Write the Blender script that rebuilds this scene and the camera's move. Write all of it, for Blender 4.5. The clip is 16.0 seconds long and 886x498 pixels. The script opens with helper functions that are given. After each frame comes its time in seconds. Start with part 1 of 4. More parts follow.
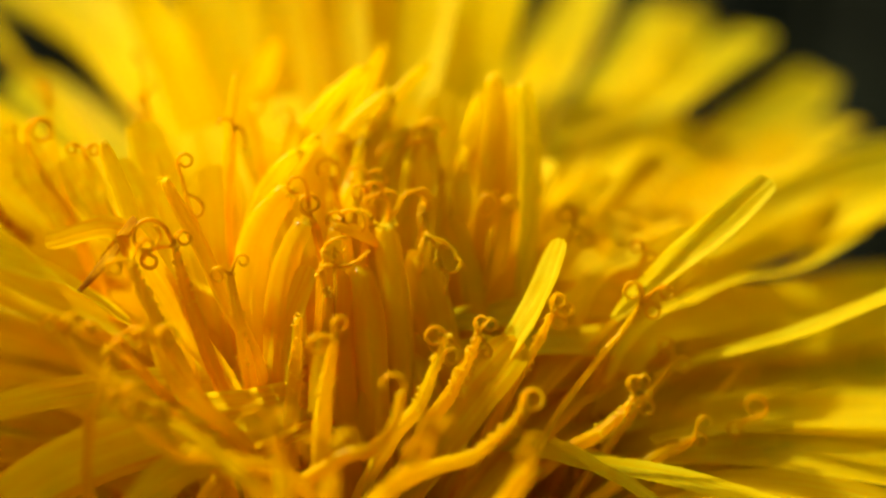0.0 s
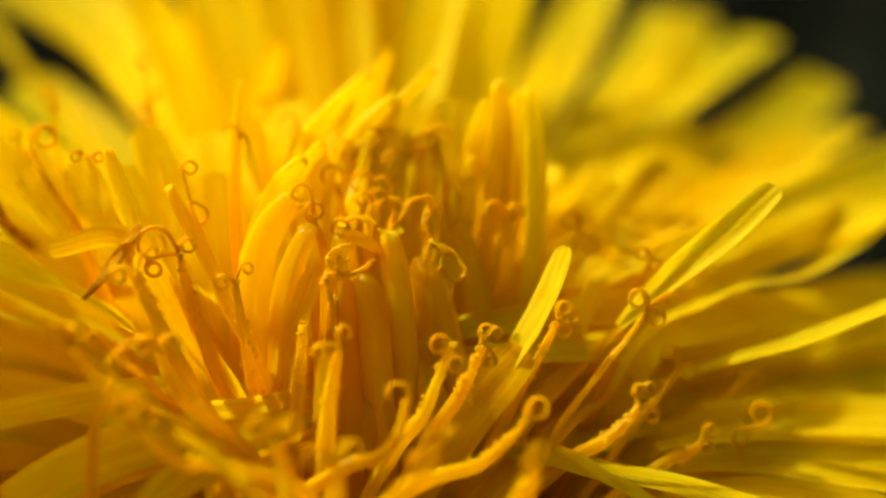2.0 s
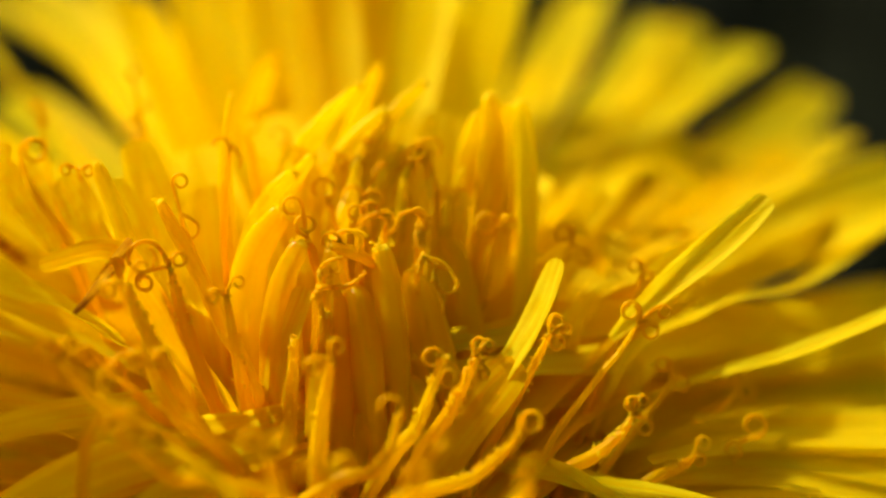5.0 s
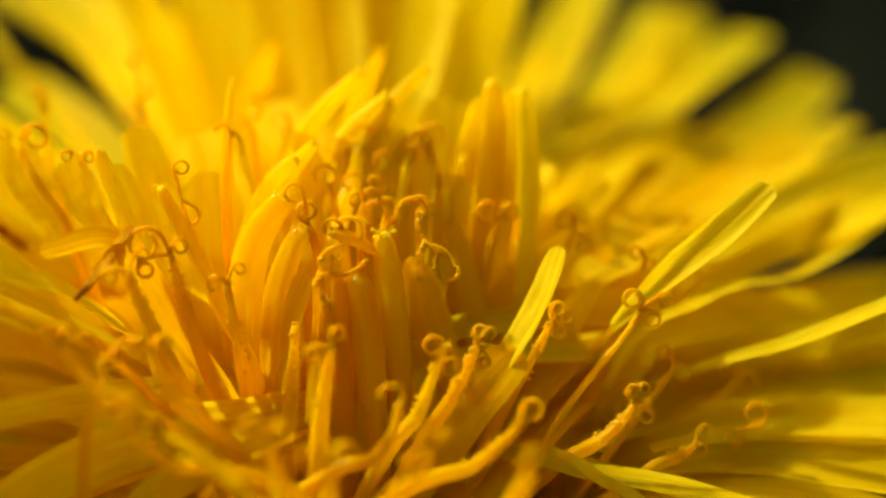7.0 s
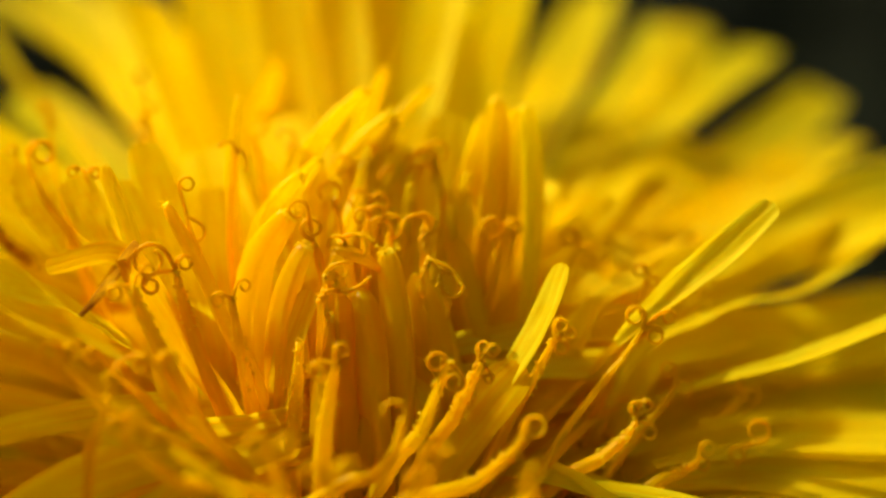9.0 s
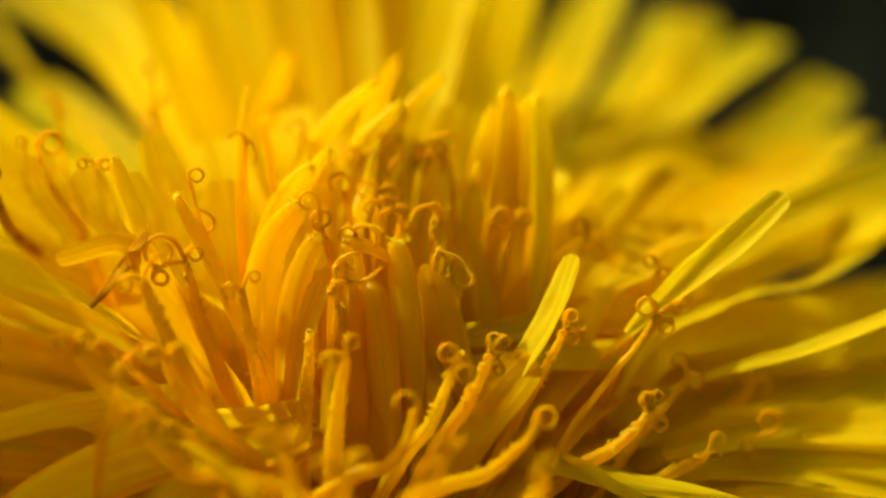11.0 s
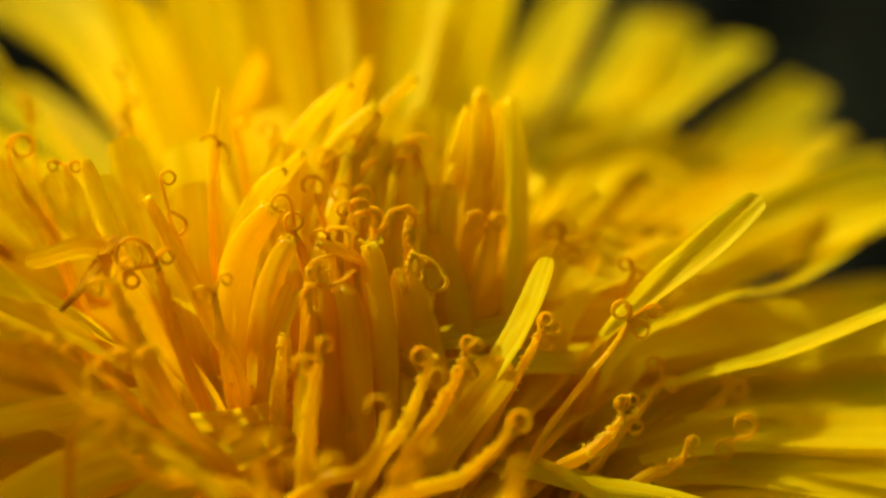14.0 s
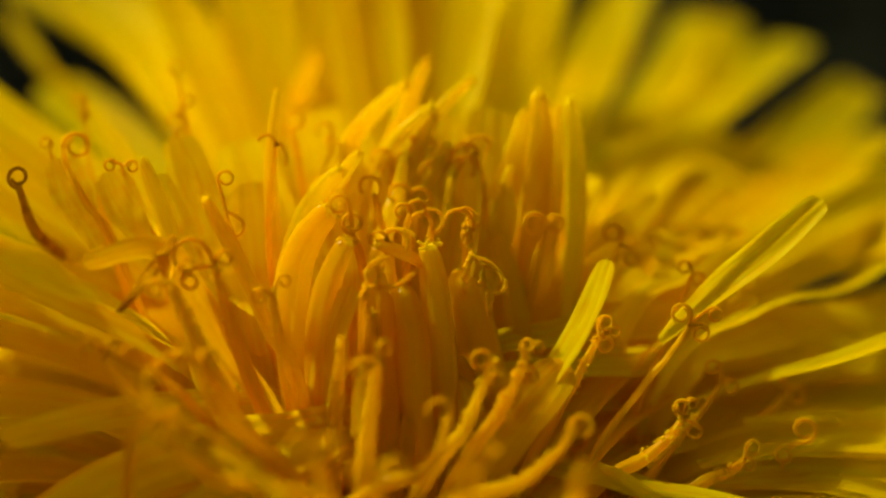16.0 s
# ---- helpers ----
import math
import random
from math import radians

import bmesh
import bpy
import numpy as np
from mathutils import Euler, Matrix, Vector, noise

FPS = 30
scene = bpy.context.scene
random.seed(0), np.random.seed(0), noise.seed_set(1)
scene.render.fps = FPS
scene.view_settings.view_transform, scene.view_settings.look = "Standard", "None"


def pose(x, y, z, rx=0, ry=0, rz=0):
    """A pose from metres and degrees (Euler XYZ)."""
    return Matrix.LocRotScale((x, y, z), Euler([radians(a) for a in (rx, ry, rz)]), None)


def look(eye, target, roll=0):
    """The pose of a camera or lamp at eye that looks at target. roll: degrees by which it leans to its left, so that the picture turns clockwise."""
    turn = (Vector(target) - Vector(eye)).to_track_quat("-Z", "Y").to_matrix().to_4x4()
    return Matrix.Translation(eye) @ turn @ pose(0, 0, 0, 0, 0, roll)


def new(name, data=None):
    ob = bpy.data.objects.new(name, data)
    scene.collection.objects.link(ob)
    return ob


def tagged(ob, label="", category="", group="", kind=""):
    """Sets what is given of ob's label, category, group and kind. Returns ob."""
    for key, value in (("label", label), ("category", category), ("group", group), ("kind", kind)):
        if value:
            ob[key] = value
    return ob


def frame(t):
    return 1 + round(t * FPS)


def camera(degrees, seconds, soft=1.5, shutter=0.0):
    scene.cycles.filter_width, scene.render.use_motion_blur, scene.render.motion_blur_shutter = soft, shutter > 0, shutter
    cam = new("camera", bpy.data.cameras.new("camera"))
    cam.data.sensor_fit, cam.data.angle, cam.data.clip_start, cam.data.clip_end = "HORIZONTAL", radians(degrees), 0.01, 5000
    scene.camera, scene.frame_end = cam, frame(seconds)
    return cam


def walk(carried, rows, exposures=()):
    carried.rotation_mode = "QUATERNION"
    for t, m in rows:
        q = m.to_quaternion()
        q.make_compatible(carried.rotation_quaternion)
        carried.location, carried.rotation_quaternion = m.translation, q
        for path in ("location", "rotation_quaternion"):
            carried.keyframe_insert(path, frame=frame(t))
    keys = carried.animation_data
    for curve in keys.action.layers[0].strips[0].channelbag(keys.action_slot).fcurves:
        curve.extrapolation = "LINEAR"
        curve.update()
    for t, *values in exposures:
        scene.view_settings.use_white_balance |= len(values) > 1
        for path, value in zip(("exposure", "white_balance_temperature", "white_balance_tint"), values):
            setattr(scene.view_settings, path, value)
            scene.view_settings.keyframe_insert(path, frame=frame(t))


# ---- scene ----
cam = camera(21.1453, 16.0, soft=2.5)
cam.data.dof.use_dof = True
cam.data.dof.focus_distance = 0.0592
cam.data.dof.aperture_fstop = 26.0
walk(cam, [
    (0, pose(0.001826, -0.052449, 0.152376, 62.2400, 0.0997, -0.1458)),
    (0.5, pose(0.002164, -0.052287, 0.152843, 61.9847, 0.2553, 0.3314)),
    (1, pose(0.002000, -0.052203, 0.152724, 62.1376, 0.3081, 0.1900)),
    (1.5, pose(0.001683, -0.052185, 0.152693, 62.1327, 0.1597, 0.0029)),
    (2, pose(0.001853, -0.052172, 0.152651, 62.0683, 0.1599, -0.0169)),
    (2.5, pose(0.001989, -0.052191, 0.152643, 62.0331, 0.2857, 0.1606)),
    (3, pose(0.001808, -0.052124, 0.152776, 62.3112, 0.2163, 0.0660)),
    (3.5, pose(0.001696, -0.052015, 0.152874, 62.0567, 0.1358, -0.1207)),
    (4, pose(0.002038, -0.051890, 0.152865, 62.0805, 0.2820, 0.0282)),
    (4.5, pose(0.001753, -0.051940, 0.152627, 62.3413, 0.2493, -0.3527)),
    (7, pose(0.001750, -0.051782, 0.152710, 61.8467, 0.0702, -0.2662)),
    (7.5, pose(0.001634, -0.051713, 0.152762, 62.0576, 0.1894, -0.1636)),
    (8, pose(0.001884, -0.051854, 0.152804, 62.0819, 0.1473, -0.1859)),
    (8.5, pose(0.001991, -0.051906, 0.152878, 62.1931, 0.1687, -0.0485)),
    (9, pose(0.001942, -0.051897, 0.153039, 62.0240, 0.0721, 0.0480)),
    (11.5, pose(0.001604, -0.051747, 0.152884, 61.8395, 0.1708, -0.0607)),
    (12, pose(0.001568, -0.051598, 0.152805, 62.0523, 0.0073, -0.2489)),
    (12.5, pose(0.001806, -0.051430, 0.152934, 62.0006, -0.1335, -0.3354)),
    (13, pose(0.002563, -0.051882, 0.152901, 62.2585, 0.1329, -0.0865)),
    (13.5, pose(0.001400, -0.051604, 0.152980, 62.4858, 0.0407, -0.4233)),
    (14, pose(0.001867, -0.051510, 0.152680, 62.0060, -0.0547, -0.4032)),
    (14.5, pose(0.001542, -0.051455, 0.152536, 61.9941, 0.0328, -0.0847)),
    (15, pose(0.001308, -0.051284, 0.152775, 62.0224, -0.1052, -0.0161)),
    (15.5, pose(0.001087, -0.051184, 0.152888, 61.9000, 0.0259, 0.2069)),
    (16, pose(0.000809, -0.051005, 0.152694, 61.8092, -0.1140, 0.0785)),
], exposures=[(0.0, 0.76, 6950, 10), (4.5, 0.72, 6950, 10), (9.0, 0.66, 6950, 10), (11.5, 0.53, 6950, 10), (12.5, 0.44, 7150, 10), (13.2, 0.54, 7050, 10), (14.5, 0.43, 7200, 10), (16.0, 0.10, 7600, 10)])

# ---- light ----
world = bpy.data.worlds.new("sky")
scene.world = world
world.use_nodes = True
SUN_TO = Vector((-0.60, 0.52, 0.62)).normalized()
sky = world.node_tree.nodes.new("ShaderNodeTexSky")
sky.sky_type = "NISHITA"
sky.sun_disc = False
sky.air_density, sky.dust_density, sky.ozone_density = 0.6, 5.0, 0.3
sky.sun_elevation = math.asin(SUN_TO.z)
sky.sun_rotation = math.atan2(SUN_TO.x, SUN_TO.y)
world.node_tree.links.new(sky.outputs[0], world.node_tree.nodes["Background"].inputs[0])
world.node_tree.nodes["Background"].inputs[1].default_value = 0.10
lamp = bpy.data.lights.new("sun", "SUN")
lamp.energy, lamp.angle, lamp.color = 4.6, radians(3.0), (1.0, 0.95, 0.86)
sun = new("sun", lamp)
sun.matrix_world = look(SUN_TO * 2, (0, 0, 0))


# ---- materials ----
def nodes_of(name):
    m = bpy.data.materials.new(name)
    m.use_nodes = True
    t = m.node_tree
    t.nodes.clear()
    return m, t, t.nodes.new("ShaderNodeOutputMaterial")


def node(t, kind, **values):
    n = t.nodes.new("ShaderNode" + kind)
    for key, value in values.items():
        n.inputs[key].default_value = value
    return n


def petal_material(name, deep, light, thin, gloss, vein=0.35, rough=0.38, fleck=0.0):
    """Thin or fleshy flower tissue: veins run lengthwise along the UV's v, cells give a fine grain; light passes through."""
    m, t, out = nodes_of(name)
    ln = t.links.new
    uv = t.nodes.new("ShaderNodeUVMap")
    uv.uv_map = "along"
    info = t.nodes.new("ShaderNodeObjectInfo")
    shift = node(t, "Combine" + "XYZ")
    ln(info.outputs["Random"], shift.inputs[2])
    add = t.nodes.new("ShaderNodeVectorMath")
    ln(uv.outputs[0], add.inputs[0])
    ln(shift.outputs[0], add.inputs[1])
    stretch = t.nodes.new("ShaderNodeMapping")
    stretch.inputs["Scale"].default_value = (11.0, 0.8, 9.0)
    ln(add.outputs[0], stretch.inputs[0])
    veins = node(t, "TexNoise", Scale=1.0, Detail=3.0, Roughness=0.6)
    ln(stretch.outputs[0], veins.inputs["Vector"])
    broad = t.nodes.new("ShaderNodeMapping")
    broad.inputs["Scale"].default_value = (1.6, 2.5, 9.0)
    ln(add.outputs[0], broad.inputs[0])
    blotch = node(t, "TexNoise", Scale=1.0, Detail=2.0)
    ln(broad.outputs[0], blotch.inputs["Vector"])
    geo = t.nodes.new("ShaderNodeNewGeometry")
    cells = node(t, "TexNoise", Scale=9000.0, Detail=2.0)
    ln(geo.outputs["Position"], cells.inputs["Vector"])
    ramp = t.nodes.new("ShaderNodeMapRange")
    ramp.inputs[1].default_value, ramp.inputs[2].default_value = 0.39, 0.61
    mix_a = node(t, "Math")
    mix_a.operation = "MULTIPLY_ADD"
    mix_a.inputs[1].default_value = vein
    ln(veins.outputs[0], mix_a.inputs[0])
    mix_b = node(t, "Math")
    mix_b.operation = "MULTIPLY_ADD"
    mix_b.inputs[1].default_value = 1.0 - vein - 0.1
    ln(blotch.outputs[0], mix_b.inputs[0])
    ln(mix_b.outputs[0], mix_a.inputs[2])
    mix_c = node(t, "Math")
    mix_c.operation = "MULTIPLY"
    mix_c.inputs[1].default_value = 0.1
    ln(cells.outputs[0], mix_c.inputs[0])
    ln(mix_c.outputs[0], mix_b.inputs[2])
    ln(mix_a.outputs[0], ramp.inputs[0])
    colour = t.nodes.new("ShaderNodeMix")
    colour.data_type = "RGBA"
    colour.inputs[6].default_value = (*deep, 1)
    colour.inputs[7].default_value = (*light, 1)
    ln(ramp.outputs[0], colour.inputs[0])
    hue = node(t, "HueSaturation")
    vary = node(t, "MapRange")
    vary.inputs[3].default_value, vary.inputs[4].default_value = 0.494, 0.503
    ln(info.outputs["Random"], vary.inputs[0])
    ln(vary.outputs[0], hue.inputs["Hue"])
    ln(colour.outputs[2], hue.inputs["Color"])
    tint = hue.outputs[0]
    if fleck:
        spots = node(t, "TexNoise", Scale=1500.0, Detail=3.0)
        ln(geo.outputs["Position"], spots.inputs["Vector"])
        lim = node(t, "MapRange")
        lim.inputs[1].default_value, lim.inputs[2].default_value = 0.5, 0.62
        lim.inputs[4].default_value = fleck
        ln(spots.outputs[0], lim.inputs[0])
        stain = t.nodes.new("ShaderNodeMix")
        stain.data_type = "RGBA"
        stain.inputs[7].default_value = (0.24, 0.07, 0.012, 1)
        ln(lim.outputs[0], stain.inputs[0])
        ln(tint, stain.inputs[6])
        tint = stain.outputs[2]
    bump = node(t, "Bump", Strength=0.6, Distance=0.00005)
    ln(mix_a.outputs[0], bump.inputs["Height"])
    body = node(t, "BsdfDiffuse")
    pass_through = node(t, "BsdfTranslucent")
    shine = node(t, "BsdfGlossy", Roughness=rough)
    shine.inputs["Color"].default_value = (1, 1, 1, 1)
    ln(tint, body.inputs["Color"])
    deeper = t.nodes.new("ShaderNodeMix")
    deeper.data_type, deeper.blend_type = "RGBA", "MULTIPLY"
    deeper.inputs[0].default_value = 1.0
    deeper.inputs[7].default_value = (1.0, 1.0, 0.8, 1)
    ln(tint, deeper.inputs[6])
    ln(deeper.outputs[2], pass_through.inputs["Color"])
    for sh in (body, pass_through, shine):
        ln(bump.outputs[0], sh.inputs["Normal"])
    flesh = node(t, "MixShader", Fac=thin)
    ln(body.outputs[0], flesh.inputs[1])
    ln(pass_through.outputs[0], flesh.inputs[2])
    fres = node(t, "Fresnel", IOR=1.38)
    ln(bump.outputs[0], fres.inputs["Normal"])
    amount = node(t, "Math")
    amount.operation = "MULTIPLY"
    amount.inputs[1].default_value = gloss
    ln(fres.outputs[0], amount.inputs[0])
    skin = t.nodes.new("ShaderNodeMixShader")
    ln(amount.outputs[0], skin.inputs[0])
    ln(flesh.outputs[0], skin.inputs[1])
    ln(shine.outputs[0], skin.inputs[2])
    ln(skin.outputs[0], out.inputs[0])
    return m


def matt_material(name, dark, light, scale, rough=0.8, bump_depth=0.001):
    m, t, out = nodes_of(name)
    ln = t.links.new
    geo = t.nodes.new("ShaderNodeNewGeometry")
    coarse = node(t, "TexNoise", Scale=scale, Detail=5.0)
    fine = node(t, "TexNoise", Scale=scale * 9, Detail=3.0)
    ln(geo.outputs["Position"], coarse.inputs["Vector"])
    ln(geo.outputs["Position"], fine.inputs["Vector"])
    both = node(t, "Math")
    both.operation = "MULTIPLY_ADD"
    both.inputs[1].default_value = 0.4
    ln(fine.outputs[0], both.inputs[0])
    ln(coarse.outputs[0], both.inputs[2])
    lim = node(t, "MapRange")
    lim.inputs[1].default_value, lim.inputs[2].default_value = 0.5, 0.9
    ln(both.outputs[0], lim.inputs[0])
    colour = t.nodes.new("ShaderNodeMix")
    colour.data_type = "RGBA"
    colour.inputs[6].default_value = (*dark, 1)
    colour.inputs[7].default_value = (*light, 1)
    ln(lim.outputs[0], colour.inputs[0])
    bump = node(t, "Bump", Strength=0.6, Distance=bump_depth)
    ln(both.outputs[0], bump.inputs["Height"])
    p = node(t, "BsdfPrincipled", Roughness=rough)
    p.inputs["Specular IOR Level"].default_value = 0.10
    ln(colour.outputs[2], p.inputs["Base Color"])
    ln(bump.outputs[0], p.inputs["Normal"])
    ln(p.outputs[0], out.inputs[0])
    return m


PETAL = petal_material("petal yellow", (0.89, 0.62, 0.006), (0.92, 0.79, 0.018), 0.66, 0.012, vein=0.55)
YOUNG = petal_material("young floret yellow", (0.96, 0.625, 0.002), (0.975, 0.755, 0.004), 0.74, 0.09, rough=0.18)
HALF = petal_material("half-open floret yellow", (0.93, 0.685, 0.001), (0.95, 0.80, 0.005), 0.72, 0.04, rough=0.3)
TIP = petal_material("floret tip pale yellow", (0.97, 0.74, 0.012), (0.98, 0.84, 0.03), 0.55, 0.03, rough=0.3)
INNER = petal_material("inner strap golden yellow", (0.91, 0.51, 0.001), (0.94, 0.67, 0.003), 0.68, 0.012, vein=0.55)
STYLE = petal_material("style golden yellow", (0.92, 0.57, 0.001), (0.94, 0.69, 0.002), 0.64, 0.05)
ARM = petal_material("stigma golden yellow", (0.90, 0.53, 0.002), (0.93, 0.67, 0.004), 0.55, 0.06)
POLLEN = petal_material("pollen pale yellow", (0.97, 0.70, 0.012), (0.98, 0.80, 0.03), 0.60, 0.06)
WITHER = petal_material("withered brown yellow", (0.50, 0.23, 0.008), (0.74, 0.44, 0.012), 0.35, 0.05, fleck=0.6)
LEAF = matt_material("leaf green", (0.030, 0.055, 0.012), (0.07, 0.11, 0.03), 300.0, 0.55, 0.0002)
# far below sunlit grass: the background's shade is put into this near-black green
GRASS = matt_material("shaded grass dark green", (0.007, 0.010, 0.003), (0.018, 0.021, 0.007), 60.0, 0.95, 0.0004)
SOIL = matt_material("soil dark brown", (0.010, 0.009, 0.006), (0.028, 0.024, 0.016), 40.0, 0.95, 0.004)

# ---- ground ----
bm = bmesh.new()
bmesh.ops.create_grid(bm, x_segments=90, y_segments=90, size=0.9)
for v in bm.verts:
    far = max(abs(v.co.x), abs(v.co.y)) / 0.9
    v.co.z = 0.006 * noise.noise(v.co * 22) * min(1.0, 3 * v.co.length)
    if far > 0.99:
        v.co.x, v.co.y = v.co.x * 900, v.co.y * 900
mesh = bpy.data.meshes.new("ground")
bm.to_mesh(mesh)
mesh.materials.append(SOIL)
for poly in mesh.polygons:
    poly.use_smooth = True
tagged(new("ground", mesh), "dark damp soil below the grass, in shade", "ground", kind="structure")


def grass():
    rnd = random.Random(4)
    verts, faces = [], []
    for _ in range(26000):
        far, turn = 0.03 + 1.3 * rnd.random() ** 1.5, rnd.uniform(0, 6.283)
        x, y = far * math.cos(turn), far * math.sin(turn)
        if math.hypot(x, y) < 0.03:
            continue
        h, w, a = rnd.uniform(0.035, 0.075), rnd.uniform(0.0012, 0.0026), rnd.uniform(0, 6.283)
        if math.hypot(x, y) < 0.07:
            h *= 0.6
        dx, dy, bend = math.cos(a), math.sin(a), rnd.uniform(0.1, 0.8) * h
        n = len(verts)
        for k, f in enumerate((0.0, 0.45, 0.8)):
            ww = w * (1 - 0.5 * f)
            ox, oy, oz = x + dx * bend * f * f, y + dy * bend * f * f, h * f * (1 - 0.15 * f)
            verts += [(ox - dy * ww, oy + dx * ww, oz), (ox + dx * ww * 0.3, oy + dy * ww * 0.3, oz), (ox + dy * ww, oy - dx * ww, oz)]
        verts.append((x + dx * bend, y + dy * bend, h * 0.85))
        for r in (0, 3):
            for q in (0, 1):
                faces.append((n + r + q, n + r + q + 1, n + r + q + 4, n + r + q + 3))
        faces += [(n + 6, n + 7, n + 9), (n + 7, n + 8, n + 9)]
    me = bpy.data.meshes.new("grass")
    me.from_pydata(verts, [], faces)
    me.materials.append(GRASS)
    tagged(new("grass", me), "dark green out-of-focus grass behind the flower, shade put into its colour", "grass", kind="stuff")


grass()

# ---- the dandelion ----
HEAD = 0.12
MM = 0.001
dandelion = tagged(new("dandelion_flower"), "fully open bright yellow dandelion head with curled stigmas", "flower")


def spline(pts, n):
    """n points evenly spread in parameter on a Catmull-Rom curve through pts."""
    p = [Vector(q) for q in pts]
    p = [p[0] * 2 - p[1]] + p + [p[-1] * 2 - p[-2]]
    res = []
    for i in range(n):
        f = i / (n - 1) * (len(p) - 3)
        k = min(int(f), len(p) - 4)
        u = f - k
        a, b, c, d = p[k:k + 4]
        res.append(0.5 * (2 * b + (c - a) * u + (2 * a - 5 * b + 4 * c - d) * u * u + (3 * b - a - 3 * c + d) * u * u * u))
    return res


def tangents(line):
    return [(line[min(i + 1, len(line) - 1)] - line[max(i - 1, 0)]).normalized() for i in range(len(line))]


class Shape:
    """Vertices in millimetres, faces, UVs (across, along) and material slots of one mesh."""

    def __init__(self):
        self.v, self.f, self.uv, self.slot = [], [], [], []

    def vert(self, co, u=0.0, w=0.0):
        self.v.append(Vector(co))
        self.uv.append((u, w))
        return len(self.v) - 1

    def face(self, ids, slot=0):
        self.f.append(ids)
        self.slot.append(slot)

    def tube(self, line, radii, seg=8, squash=1.0, hint=(0, 0, 1), ridge=0.0, slot=0, close=True, pale=0):
        tan = tangents(line)
        side = tan[0].cross(Vector(hint))
        if side.length < 1e-4:
            side = tan[0].cross(Vector((1, 0, 0.3)))
        side.normalize()
        rings = []
        for i, (p, t) in enumerate(zip(line, tan)):
            side = (side - t * side.dot(t)).normalized()
            up = t.cross(side)
            ring = []
            for k in range(seg):
                a = 2 * math.pi * k / seg
                r = radii[i] * (1 + ridge * math.cos(5 * a))
                ring.append(self.vert(p + side * r * math.cos(a) + up * r * squash * math.sin(a), k / seg, i / (len(line) - 1)))
            rings.append(ring)
        for i, (a, b) in enumerate(zip(rings, rings[1:])):
            for k in range(seg):
                self.face((a[k], a[(k + 1) % seg], b[(k + 1) % seg], b[k]), 1 if pale and i >= len(rings) - 1 - pale else slot)
        if close:
            self.face(tuple(reversed(rings[0])), slot)
            self.face(tuple(rings[-1]), 1 if pale else slot)

    def grain(self, p, r, slot=0):
        g = (1 + 5 ** 0.5) / 2
        ids = [self.vert(p + Vector(q) * (r / 1.9)) for q in ((-1, g, 0), (1, g, 0), (-1, -g, 0), (1, -g, 0), (0, -1, g), (0, 1, g),
               (0, -1, -g), (0, 1, -g), (g, 0, -1), (g, 0, 1), (-g, 0, -1), (-g, 0, 1))]
        for f in ((0, 11, 5), (0, 5, 1), (0, 1, 7), (0, 7, 10), (0, 10, 11), (1, 5, 9), (5, 11, 4), (11, 10, 2), (10, 7, 6), (7, 1, 8),
                  (3, 9, 4), (3, 4, 2), (3, 2, 6), (3, 6, 8), (3, 8, 9), (4, 9, 5), (2, 4, 11), (6, 2, 10), (8, 6, 7), (9, 8, 1)):
            self.face(tuple(ids[k] for k in f), slot)

    def part(self, name, materials, parent, base=None, label="", kind=""):
        base = self.v[0].copy() if base is None else Vector(base)
        me = bpy.data.meshes.new(name)
        me.from_pydata([(p - base) * MM for p in self.v], [], self.f)
        for m in materials:
            me.materials.append(m)
        layer = me.uv_layers.new(name="along")
        for k, loop in enumerate(me.loops):
            layer.data[k].uv = self.uv[loop.vertex_index]
        for k, poly in enumerate(me.polygons):
            poly.use_smooth, poly.material_index = True, self.slot[k]
        ob = new(name, me)
        ob.parent = parent
        if parent is dandelion:
            ob.location = base * MM + Vector((0, 0, HEAD))
        else:
            ob.location = (base - Vector(parent["base"])) * MM
        ob["base"] = tuple(base)
        return tagged(ob, label, kind=kind)


rnd = random.Random(11)


def rooted(pts, dive=0.0):
    """The curve continued smoothly downwards to where the floret leaves the receptacle."""
    b, n = Vector(pts[0]), Vector(pts[1])
    way = ((1.5 - dive) * (n - b).normalized() + Vector((0, 0, 0.6 + dive)) + 0.06 * Vector((b.x, b.y - 1, 0))).normalized()
    low = b - way * 2.6
    return [(low.x * 0.7, 1 + (low.y - 1) * 0.7, min(-5.8, low.z - 1.5)), tuple(low), *pts]


